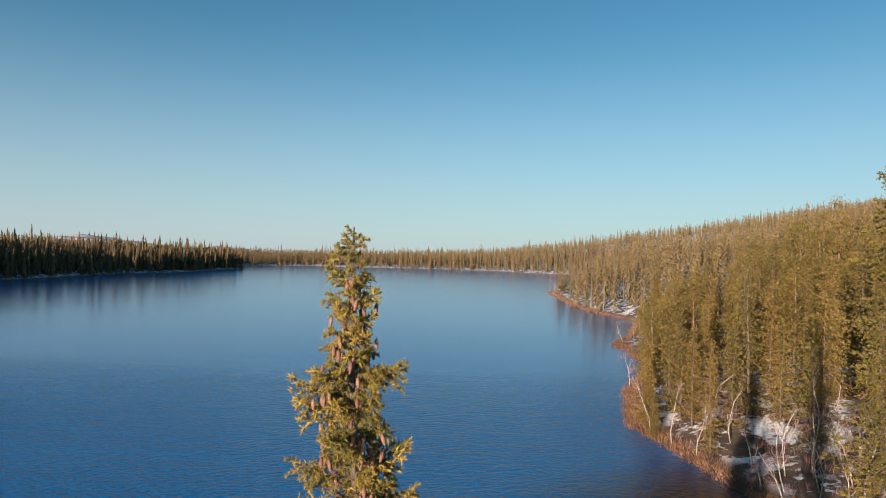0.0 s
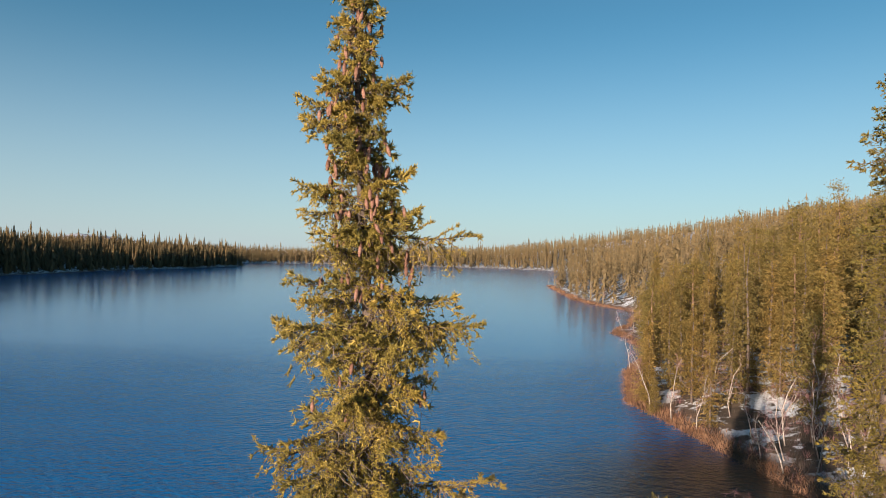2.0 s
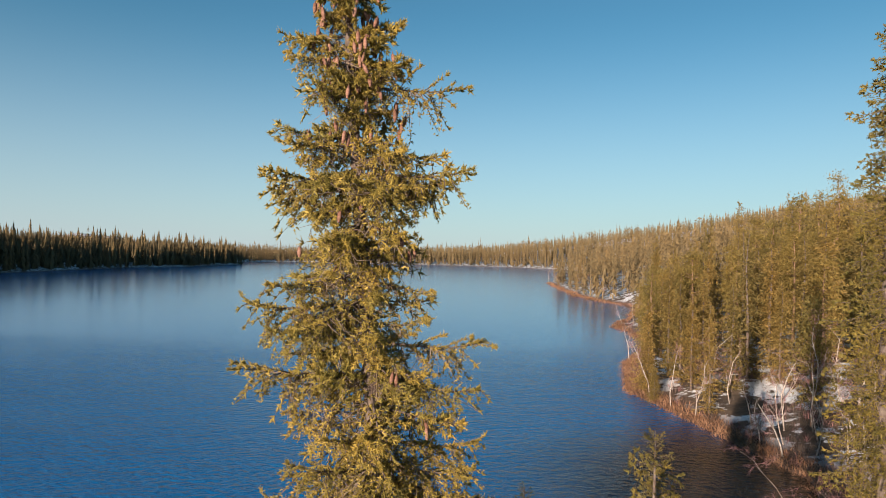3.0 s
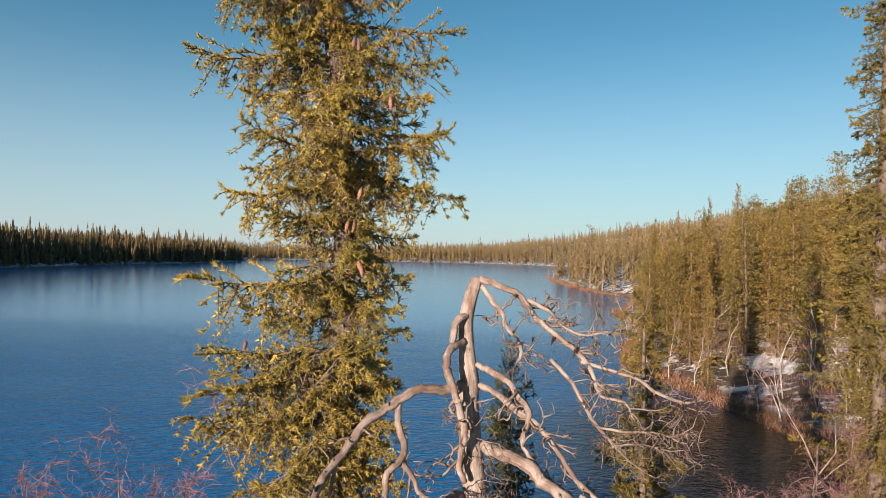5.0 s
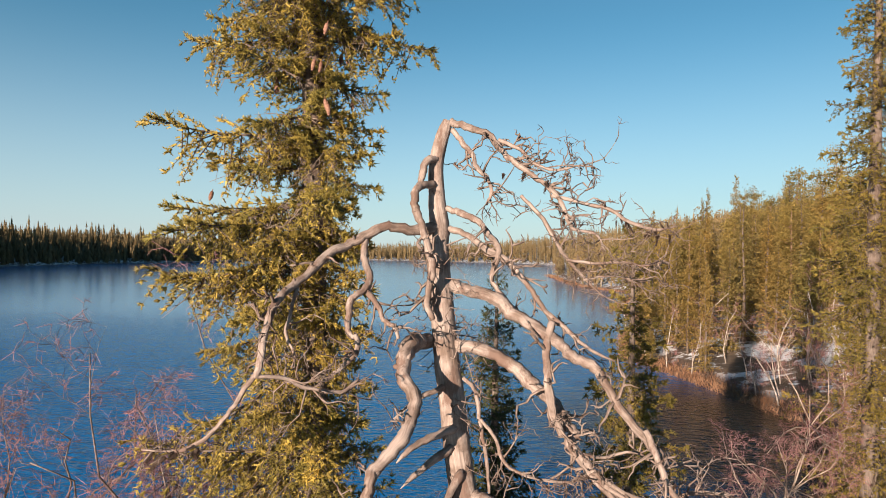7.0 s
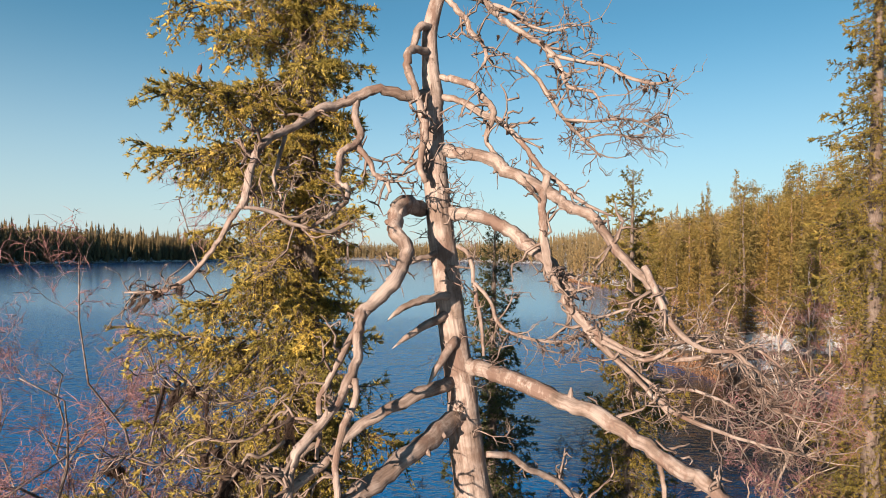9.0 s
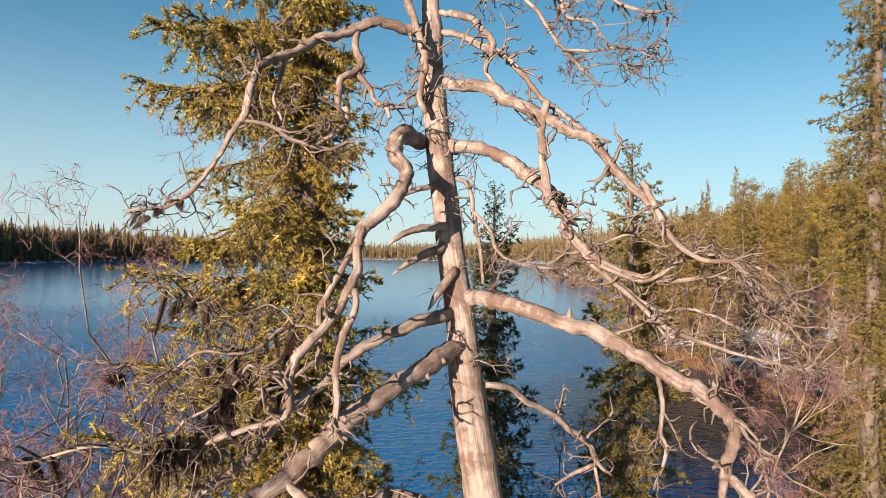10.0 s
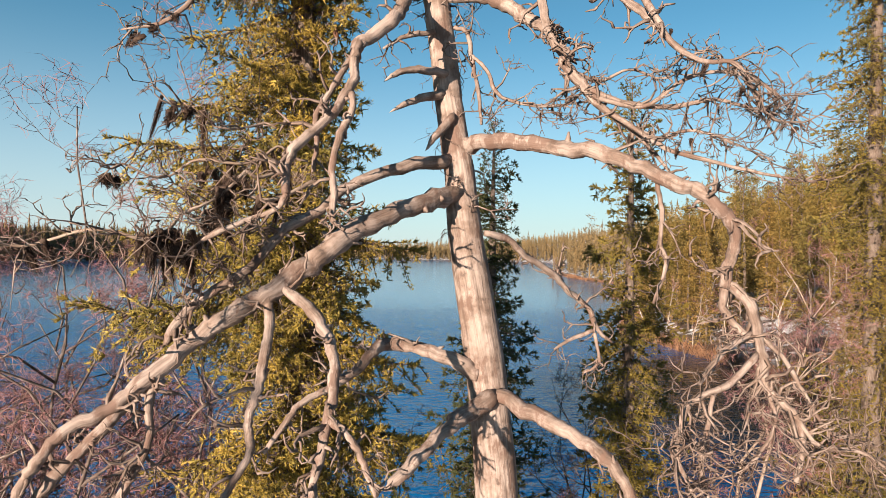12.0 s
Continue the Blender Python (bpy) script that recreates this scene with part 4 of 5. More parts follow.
snag_limb(6, [(2.27, 3.7, 7.63, 0.021), (2.11, 3.64, 7.49, 0.021), (1.97, 3.6, 7.44, 0.019), (1.87, 3.58, 7.38, 0.018), (1.84, 3.56, 7.26, 0.016), (1.81, 3.54, 7.16, 0.015), (1.85, 3.52, 7.06, 0.012), (1.9, 3.5, 6.96, 0.011)])
snag_limb(6, [(2.02, 3.62, 7.45, 0.015), (1.98, 3.6, 7.27, 0.014), (1.94, 3.58, 7.11, 0.012), (1.98, 3.56, 6.94, 0.009)])
snag_limb(5, [(2.29, 3.72, 7.72, 0.014), (2.42, 3.72, 7.59, 0.014), (2.51, 3.72, 7.44, 0.013), (2.59, 3.72, 7.3, 0.011), (2.68, 3.72, 7.22, 0.01), (2.81, 3.72, 7.23, 0.006)])
snag_limb(5, [(2.44, 3.7, 7.34, 0.017), (2.57, 3.68, 7.18, 0.014), (2.75, 3.66, 7.16, 0.011), (2.89, 3.64, 7.08, 0.008)])
snag_limb(5, [(2.32, 3.7, 7.45, 0.013), (2.34, 3.66, 7.29, 0.011), (2.25, 3.62, 7.16, 0.01), (2.14, 3.6, 7.06, 0.007)])
snag_limb(2, [(1.78, 3.76, 8.48, 0.014), (1.81, 3.78, 8.32, 0.015), (1.81, 3.8, 8.18, 0.013), (1.85, 3.82, 8.06, 0.012), (1.79, 3.84, 7.86, 0.009)])
snag_limb(2, [(0.95, 4.6, 8.24, 0.025), (1.12, 4.7, 8.2, 0.026), (1.24, 4.78, 8.09, 0.027), (1.43, 4.9, 7.99, 0.025), (1.55, 5, 7.87, 0.026), (1.74, 5.1, 7.72, 0.024), (1.81, 5.14, 7.57, 0.021), (1.93, 5.18, 7.47, 0.01)])
snag_limb(2, [(1.79, 5.14, 7.54, 0.016), (1.83, 5.14, 7.33, 0.016), (1.72, 5.14, 7.25, 0.01)])
snag_limb(2, [(1.79, 5.14, 7.56, 0.019), (1.62, 5.1, 7.5, 0.016), (1.49, 5.06, 7.43, 0.008)])
snag_limb(0, [(0.69, 4.6, 9.26, 0.033), (0.52, 4.44, 9.24, 0.028), (0.4, 4.34, 9.19, 0.02), (0.32, 4.28, 9.12, 0.012)])
snag_limb(0, [(0.67, 4.6, 9.13, 0.036), (0.49, 4.44, 9.05, 0.026), (0.35, 4.34, 8.95, 0.012)])
snag_limb(0, [(0.74, 4.58, 8.98, 0.036), (0.63, 4.44, 8.83, 0.026), (0.57, 4.38, 8.73, 0.017)])
snag_limb(2, [(0.61, 4.6, 9.53, 0.022), (0.44, 4.5, 9.47, 0.018), (0.3, 4.42, 9.36, 0.009)])
snag_limb(2, [(0.74, 4.66, 9.58, 0.017), (0.82, 4.56, 9.51, 0.016), (0.85, 4.5, 9.31, 0.016), (0.89, 4.46, 9.12, 0.014), (0.91, 4.42, 8.9, 0.01)])
snag_limb(5, [(0.85, 4.5, 9.35, 0.014), (0.94, 4.46, 9.25, 0.014), (1.01, 4.42, 9.09, 0.014), (1.18, 4.38, 9.02, 0.012), (1.41, 4.34, 9.01, 0.01), (1.51, 4.3, 9.09, 0.007)])
snag_limb(3, [(1.5, 4.3, 9.12, 0.02), (1.7, 4.2, 9.0, 0.018), (1.95, 4.1, 8.95, 0.015), (2.2, 4.05, 8.98, 0.012), (2.4, 4.0, 8.9, 0.009), (2.5, 3.98, 8.75, 0.006)])
snag_limb(3, [(1.61, 4.28, 8.99, 0.02), (1.75, 4.15, 8.85, 0.018), (1.9, 4.0, 8.7, 0.015), (2.1, 3.9, 8.62, 0.013), (2.35, 3.85, 8.55, 0.009), (2.6, 3.8, 8.5, 0.005)])
snag_limb(3, [(1.55, 4.28, 9.05, 0.016), (1.8, 4.1, 8.95, 0.015), (2.0, 4.0, 9.08, 0.013), (2.2, 3.92, 9.1, 0.011), (2.42, 3.86, 8.98, 0.008), (2.55, 3.8, 8.78, 0.005)])
snag_limb(3, [(1.76, 4.24, 8.87, 0.014), (1.9, 4.12, 8.78, 0.012), (2.05, 4.0, 8.8, 0.011), (2.25, 3.94, 8.72, 0.008), (2.45, 3.9, 8.62, 0.005)])
snag_limb(2, [(1.45, 4.3, 9.2, 0.014), (1.62, 4.36, 9.16, 0.012), (1.78, 4.3, 9.22, 0.010), (1.95, 4.24, 9.15, 0.007), (2.08, 4.2, 9.2, 0.005)])
BEARD_1 = [(-0.16, 3.86, 8.54, 0.021), (-0.29, 3.7, 8.48, 0.018), (-0.43, 3.6, 8.4, 0.016), (-0.52, 3.5, 8.23, 0.016), (-0.69, 3.42, 8.18, 0.015), (-0.97, 3.36, 8.15, 0.014), (-1.26, 3.3, 8.14, 0.012), (-1.39, 3.28, 8.12, 0.01)]
snag_limb(4, BEARD_1, BARE_TWIG)
BEARD_2 = [(-0.02, 4, 8.63, 0.015), (-0.23, 3.88, 8.63, 0.015), (-0.38, 3.8, 8.58, 0.015), (-0.61, 3.7, 8.51, 0.013), (-0.83, 3.64, 8.49, 0.01), (-0.95, 3.6, 8.48, 0.005)]
snag_limb(4, BEARD_2, BARE_TWIG)
BEARD_3 = [(-0.19, 3.95, 8.79, 0.012), (-0.38, 3.86, 8.75, 0.012), (-0.56, 3.78, 8.8, 0.012), (-0.68, 3.72, 8.85, 0.01), (-0.76, 3.68, 8.89, 0.006)]
snag_limb(3, BEARD_3, BARE_TWIG)
BEARD_4 = [(-0.01, 3.98, 8.46, 0.025), (-0.16, 3.84, 8.41, 0.022), (-0.33, 3.72, 8.37, 0.017), (-0.48, 3.6, 8.22, 0.014), (-0.7, 3.5, 8.03, 0.011)]
snag_limb(4, BEARD_4, BARE_TWIG)
LICHEN_LIMBS = [(BEARD_0, 4, 0.7), (BEARD_1, 20, 1.15), (BEARD_2, 11, 0.95), (BEARD_3, 5, 1.1), (BEARD_4, 13, 1.0)]


def trunk_twigs(low, high, count):
    """Short dry twigs that stand straight out of the trunk."""
    g = Geo()
    s = spline(trunk_rows, 4)
    s = s[np.argsort(s[:, 2])]
    for _ in range(count):
        z = tw.uniform(low, high) - GZ
        c = np.array([np.interp(z, s[:, 2], s[:, k]) for k in range(3)])
        a = tw.uniform(0, 6.28)
        out = np.array((math.cos(a), math.sin(a), tw.normal(0, 0.4)))
        crooked(c + out * 0.05, out, tw.uniform(0.12, 0.42), tw.uniform(0.004, 0.009), g, 2, tw)
    tagged(part("twig", g.bake("twig", SILVER_TWIG), snag), kind="stuff")


trunk_twigs(9.3, 10.5, 46)
trunk_twigs(8.3, 9.3, 10)


def lichen_mesh(seed):
    """A ragged beard of dark lichen: many short curled strands that hang in a tapering clump."""
    rng = np.random.default_rng(seed)
    g = Geo()
    tall = rng.uniform(0.10, 0.20)
    n = 420
    f, a = rng.beta(1.0, 1.4, n), rng.uniform(0, 6.28, n)
    slim = (1.0 - 0.7 * f) * rng.uniform(0.1, 1.0, n)
    root = np.stack([0.045 * slim * np.cos(a), 0.036 * slim * np.sin(a), 0.015 - tall * f], -1)
    drop = np.stack([rng.normal(0, 0.22, n), rng.normal(0, 0.22, n), -np.ones(n)], -1) * rng.uniform(0.015, 0.06, (n, 1))
    wide = np.stack([np.sin(a), np.cos(a), 0.4 * rng.normal(0, 1, n)], -1) * rng.uniform(0.0012, 0.003, (n, 1))
    bend = root + drop * 0.5 + rng.normal(0, 0.005, (n, 3))
    g.tris(np.stack([root - wide, root + wide, bend], 1), 0)
    g.tris(np.stack([bend + wide * 0.8, bend - wide * 0.8, root + drop], 1), 0)
    k = np.linspace(0, 1, 7)
    core = np.stack([0.012 * np.sin(5 * k + seed), 0.010 * np.cos(4 * k + seed), 0.02 - tall * 1.05 * k], -1)
    g.tube(core, 0.024 * (1.02 - k) ** 1.1 * rng.uniform(0.5, 1.25, 7), 7, 0, 0.4, seed)
    return g.bake("lichen", LICHEN)


LICHENS = [lichen_mesh(k) for k in range(6)]


def hang_lichen(limb_rows, count, seed, size):
    rng = np.random.default_rng(seed)
    s = spline(np.array(limb_rows) - SNAG_AT, 6)
    for k in range(count):
        p = s[int(len(s) * (0.12 + 0.87 * rng.random()))]
        m = pose(p[0] + rng.normal(0, 0.02), p[1] + rng.normal(0, 0.03), p[2] - rng.uniform(0, 0.05), rng.normal(0, 16), rng.normal(0, 16), rng.uniform(0, 360)) @ Matrix.Diagonal((size * rng.uniform(0.4, 1.2), size * rng.uniform(0.4, 1.0), size * rng.uniform(0.4, 1.2), 1))
        part("lichen", LICHENS[k % 6], snag, "dark beard lichen", m)


TUFT_LIMBS = [
    [(0.88, 4.72, 10.94, 0), (1.1, 4.64, 10.99, 0), (1.32, 4.56, 10.83, 0), (1.5, 4.5, 10.28, 0)],
    [(1.65, 4.46, 10.72, 0), (1.92, 4.38, 10.59, 0), (2.05, 4.36, 10.61, 0)],
    [(1.18, 4.38, 9.02, 0), (1.41, 4.34, 9.01, 0), (1.6, 4.28, 8.99, 0), (1.9, 4.0, 8.7, 0), (2.2, 4.05, 8.98, 0), (2.5, 3.9, 8.75, 0)],
    [(1.7, 3.84, 9.48, 0), (1.94, 3.66, 9.08, 0), (2.2, 3.62, 8.91, 0), (2.41, 3.62, 8.76, 0)],
]
for rows in TUFT_LIMBS:
    hang_lichen(rows, 9, len(rows), 0.42)
for rows, count, size in LICHEN_LIMBS:
    hang_lichen(rows, count, count, size)

# ---- other spruces near the shore ----
def near_spruce(x, y, top, profile, kit, count, seed, label, low=1.2, lean=0.0, r=0.13, back=None):
    z = float(ground_z(x, y)) - 0.05
    tree = stand("spruce_tree", x, y, z, label, "tree", "spruces by the shore")
    h = top - z
    stem = [(0, 0, -0.3, r * 1.3), (0, 0, h * 0.25, r), (lean * 0.3, 0, h * 0.55, r * 0.7), (lean * 0.7, 0, h * 0.8, r * 0.4), (lean, 0, h, 0.006)]
    part("trunk", trunk_mesh(stem, 8, BARK, 0.05), tree)
    grow_spruce(tree, stem, profile, kit, count, low, seed, None, back)
    return tree


# this spruce's shade is in its needle colour, not cast on it
near_spruce(1.42, 10.3, 10.15, ((0, 0.5, 1.5, 3, 5, 9), (0.10, 0.28, 0.46, 0.66, 0.9, 1.1)), SHADED_KIT, 250, 31, "slim spruce at the water, shade put into its dark needle colour", back=SHADED_ROUGH)
# stands unseen behind the camera, added for the shadow it casts ahead
near_spruce(-4.4, -4.0, 9.6, ((0, 0.5, 1.5, 3, 5, 9), (0.10, 0.25, 0.42, 0.6, 0.8, 1.0)), OLIVE_ROUGH, 70, 34, "slim young spruce behind the camera, added for its shadow")
near_spruce(3.72, 10.9, 10.95, ((0, 0.5, 1.5, 3, 5, 9), (0.14, 0.38, 0.55, 0.72, 0.9, 1.1)), OLIVE_KIT, 215, 32, "sunlit olive spruce with a thin crooked top", back=OLIVE_ROUGH)
near_spruce(10.3, 14.8, 19.7, ((0, 1, 2, 5.5, 6.8, 9, 11, 13, 15.5, 18), (0.2, 0.55, 0.78, 1.1, 1.25, 1.5, 1.55, 1.75, 2.1, 2.2)), OLIVE_KIT, 290, 33, "tall broad olive-green spruce on the bank", 1.5, 0.1, 0.2, OLIVE_ROUGH)

# ---- bare birches and bushes ----
def bare_growth(g, start, way, length, radius, depth, rng, fork=4, spread=0.6, up=0.25, sides=5, mats=(0, 1), twig_depth=1):
    n = 9 if depth > 3 else 5 if depth > 1 else 3 + (depth > 0)
    p, d, pts = np.array(start, float), np.array(way, float), [np.array(start, float)]
    d /= np.linalg.norm(d)
    for _ in range(n - 1):
        d = d + rng.normal(0, 0.2 if radius > 0.026 else 0.42, 3) + np.array((0, 0, (up if depth else -1.0) * 0.25))
        d /= np.linalg.norm(d)
        p = p + d * length / (n - 1)
        pts.append(p)
    pts = np.array(pts)
    if depth == 0:
        w = np.cross(pts[-1] - pts[0], rng.normal(0, 1, 3))
        w *= radius / (np.linalg.norm(w) + 1e-9)
        mid, tip = pts[1], pts[-1]
        uv = np.array([(0, 0), (0, radius), (length, 0)] * 3)
        g.tris([(pts[0] - w, pts[0] + w, mid + w), (pts[0] - w, mid + w, mid - w * 0.6), (mid - w * 0.8, mid + w * 0.8, tip)], mats[1], uv)
        return
    g.tube(pts, radius * np.linspace(1, 0.15 if depth > 3 else 0.42, n), max(3, sides - 1), mats[0] if depth > twig_depth else mats[1])
    if depth:
        for k in range((4, 7, 8, 6, fork)[depth] if depth < 5 else fork):
            q = rng.uniform(0.45, 0.96) if depth > 3 else rng.uniform(0.25, 1.0)
            i = min(int(q * (n - 1)), n - 2)
            base = pts[i] + (pts[i + 1] - pts[i]) * (q * (n - 1) - i)
            go = d + rng.normal(0, spread, 3) + np.array((0, 0, up))
            bare_growth(g, base, go, length * (rng.uniform(0.20, 0.36) if depth > 2 else rng.uniform(0.35, 0.58)), max(radius * (1 - 0.6 * q) * 0.6, 0.0026), depth - 1, rng, fork, spread, up, sides - 1, mats, twig_depth)


def bare_tree(name, x, y, label, category, stems, height, radius, depth, fork, seed, bark, twig, spread=0.6, up=0.25, group="", tilt=0.25):
    z = float(ground_z(x, y)) - 0.05
    tree = stand(name, x, y, z, label, category, group)
    rng = np.random.default_rng(seed)
    for k in range(stems):
        a = rng.uniform(0, 6.28)
        w = np.array((math.cos(a) * tilt, math.sin(a) * tilt, 1.0)) if stems > 1 else np.array((rng.normal(0, 0.06), rng.normal(0, 0.06), 1))
        g = Geo()
        h = height * rng.uniform(0.85, 1.0) * 0.80
        bare_growth(g, (rng.normal(0, 0.12 * (stems > 1)), rng.normal(0, 0.12 * (stems > 1)), -0.1), w, h, radius * rng.uniform(0.8, 1.1), depth, rng, fork, spread, up, 7, (0, 1))
        part("stem", g.bake("stem", bark, twig), tree)
    return tree


for k, (x, y, h, stems) in enumerate([(-2.9, 6.6, 9.4, 2), (-4.4, 6.8, 10.2, 2), (-3.5, 8.4, 9.4, 2), (-2.1, 8.2, 8.4, 2), (-5.4, 8.2, 10.2, 2), (-2.4, 6.0, 7.0, 1), (-3.5, 5.7, 8.4, 1), (-4.2, 9.6, 8.8, 2), (-6.2, 9.8, 9.6, 2), (-2.9, 9.8, 7.8, 2)]):
    bare_tree("birch_tree", x, y, "leafless birch with crooked dark stems and reddish twigs", "tree", stems, h, 0.058, 4, 11, 500 + k, BIRCH_DARK, RED_TWIG, 0.85, 0.12, "leafless birches by the shore", 0.14)
bare_tree("birch_tree", 6.5, 13.6, "leafless birch with reddish sunlit twigs", "tree", 1, 11.0, 0.07, 4, 12, 521, BARE_TWIG, RED_TWIG, 0.75, 0.2, "leafless birches by the shore", 0.16)
bare_tree("birch_tree", 7.9, 16.2, "leafless birch with reddish sunlit twigs", "tree", 1, 9.5, 0.06, 4, 11, 522, BARE_TWIG, RED_TWIG, 0.75, 0.2, "leafless birches by the shore", 0.16)
bare_tree("alder_bush", 2.9, 12.3, "dark leafless alder bush at the water", "bush", 4, 7.0, 0.035, 4, 4, 531, DARK_TWIG, DARK_TWIG, 0.4, 0.35, "alder bushes", 0.16)
bare_tree("alder_bush", -0.9, 12.8, "dark leafless alder bush at the water", "bush", 3, 5.6, 0.03, 4, 4, 532, DARK_TWIG, DARK_TWIG, 0.4, 0.35, "alder bushes", 0.16)
bare_tree("alder_bush", 5.2, 13.2, "dark leafless alder bush at the water", "bush", 3, 5.0, 0.03, 4, 4, 533, DARK_TWIG, RED_TWIG, 0.4, 0.35, "alder bushes", 0.16)

# ---- the wood on the hillside ----
def crown_spruce(height, wide, seed, rings=27, per=11, leaves=16):
    """A whole spruce crown: layered boughs with upturned tips, each a flat ragged spray of small leaflets."""
    rng = np.random.default_rng(seed)
    g = Geo()
    bare = height * rng.uniform(0.03, 0.12)
    rows = []
    for k in range(rings):
        for j in range(per if k < 0.85 * rings else 4):
            f = np.clip((k + rng.uniform(-0.9, 0.9)) / rings, 0, 0.985)
            z = bare + (height - bare) * f
            reach = wide * (1 - f) ** 0.8 * (0.85 + 0.25 * math.sin(k * 1.7 + seed)) + 0.12
            a = rng.uniform(0, 6.28)
            l = reach * rng.uniform(0.5, 1.2)
            o = np.array((math.cos(a), math.sin(a), 0))
            side = np.array((-o[1], o[0], 0))
            sag = rng.uniform(0.1, 0.42) * (1 - 0.8 * f)
            s = (np.arange(leaves) + rng.uniform(0.1, 0.9, leaves)) / leaves
            c = np.array((0, 0, z)) + np.outer(l * s, o) + np.outer((0.25 * f * s - sag * s + 0.7 * sag * s**3) * l, (0, 0, 1))
            w = l * 0.30 * (1.15 - s) + 0.05
            c = c + np.outer(w * rng.uniform(-1, 1, leaves), side) + rng.normal(0, 0.09, (leaves, 3))
            big = rng.uniform(0.12, 0.27, (leaves, 1)) * (0.7 + 0.1 * l)
            go = o + np.outer(rng.uniform(-0.9, 0.9, leaves), side) + np.outer(rng.uniform(-0.9, 0.25, leaves), (0, 0, 1))
            flat = np.cross(go, rng.normal(0, 1, (leaves, 3)) * (0.9, 0.9, 0.9) + (0, 0, 0.6))
            flat /= np.linalg.norm(flat, axis=1, keepdims=True) + 1e-9
            rows.append(np.stack([c + flat * big * 0.45, c - flat * big * 0.45, c + go * big], 1))
    rows = np.concatenate(rows)
    spire = np.array([((0.05, 0, height - 0.5), (-0.05, 0.03, height - 0.5), (0, 0, height + 0.25)), ((0, 0.05, height - 0.4), (0, -0.05, height - 0.4), (0, 0, height + 0.2))])
    g.tris(np.concatenate([rows, spire]), 0)
    return g


def crown_pine(height, wide, seed, clumps=120, each=38):
    """A pine crown: flat pads of needles at the ends of its limbs, narrowing to a rounded top."""
    rng = np.random.default_rng(seed)
    g, rows = Geo(), []
    for k in range(clumps):
        f = rng.beta(1.15, 1.25)
        z = height * (0.16 + 0.84 * f)
        a, q = rng.uniform(0, 6.28), rng.uniform(0.3, 1.0)
        reach = wide * (1.02 - f) ** 0.5 * min(1.0, 0.45 + 2.2 * f) * q
        c = np.array((math.cos(a) * reach, math.sin(a) * reach, z + 0.12 * reach))
        if k % 4 == 0:
            g.tube([(0, 0, z - 0.3 * reach), c * (0.6, 0.6, 1) - (0, 0, 0.15 * reach), c], [0.05, 0.035, 0.015], 3, 1)
        pad = rng.uniform(0.35, 0.6)
        p = rng.normal(0, 1, (each, 3)) * (pad, pad, 0.28) + c
        d = rng.normal(0, 1, (each, 2, 3)) * (0.12, 0.12, 0.09)
        rows.append(np.stack([p, p + d[:, 0], p + d[:, 1] + (0, 0, 0.10)], 1))
    g.tris(np.concatenate(rows), 0)
    return g


def wood_tree(kind, height, wide, seed):
    """One tree of the wood, kept at the origin of its own place: trunk and crown meshes."""
    rng = np.random.default_rng(seed + 900)
    r = 0.012 * height
    stem = [(0, 0, -0.6, r * 1.2), (0.1 * rng.normal(), 0.1 * rng.normal(), height * 0.4, r * 0.8), (0.15 * rng.normal(), 0.15 * rng.normal(), height * 0.75, r * 0.45), (0, 0, height * 0.98, 0.02)]
    trunk = trunk_mesh(stem, 6, PINE_BARK if kind == "pine" else BARK, 0.04, 2)
    if kind == "pine":
        return trunk, crown_pine(height, wide, seed).bake("crown", PINE_GREEN, PINE_BARK)
    return trunk, crown_spruce(height, wide, seed).bake("crown", FOREST_GREEN)


STOCK = [("spruce", h, w, wood_tree("spruce", h, w, 600 + k)) for k, (h, w) in enumerate([(15, 2.9), (13, 2.6), (17, 3.0), (11, 2.5), (14, 2.3), (9, 2.1)])]
STOCK += [("pine", h, w, wood_tree("pine", h, w, 650 + k)) for k, (h, w) in enumerate([(14, 2.5), (12, 2.3), (16, 2.7)])]
LABELS = {"spruce": "olive-brown spruce in sunlit hillside wood", "pine": "sunlit pine with ragged crown and ruddy trunk"}


def plant(stock, x, y, scale, turn, slim=1.0):
    kind, _, _, (trunk, crown) = stock
    tree = stand(kind + "_tree", x, y, float(ground_z(x, y)) - 0.1, LABELS[kind], "tree", "trees of the hillside wood")
    tree.rotation_euler = (0, 0, turn)
    tree.scale = (scale * slim, scale * slim, scale)
    part("trunk", trunk, tree)
    part("crown", crown, tree)
    return tree


def scatter(lo, hi, gap, seed, keep):
    """Jittered grid of places over a rectangle, those that keep() takes."""
    rng = np.random.default_rng(seed)
    gx, gy = np.meshgrid(np.arange(lo[0], hi[0], gap), np.arange(lo[1], hi[1], gap))
    p = np.stack([gx.ravel(), gy.ravel()], -1) + rng.uniform(-0.48, 0.48, (gx.size, 2)) * gap
    return p[keep(p[:, 0], p[:, 1])]


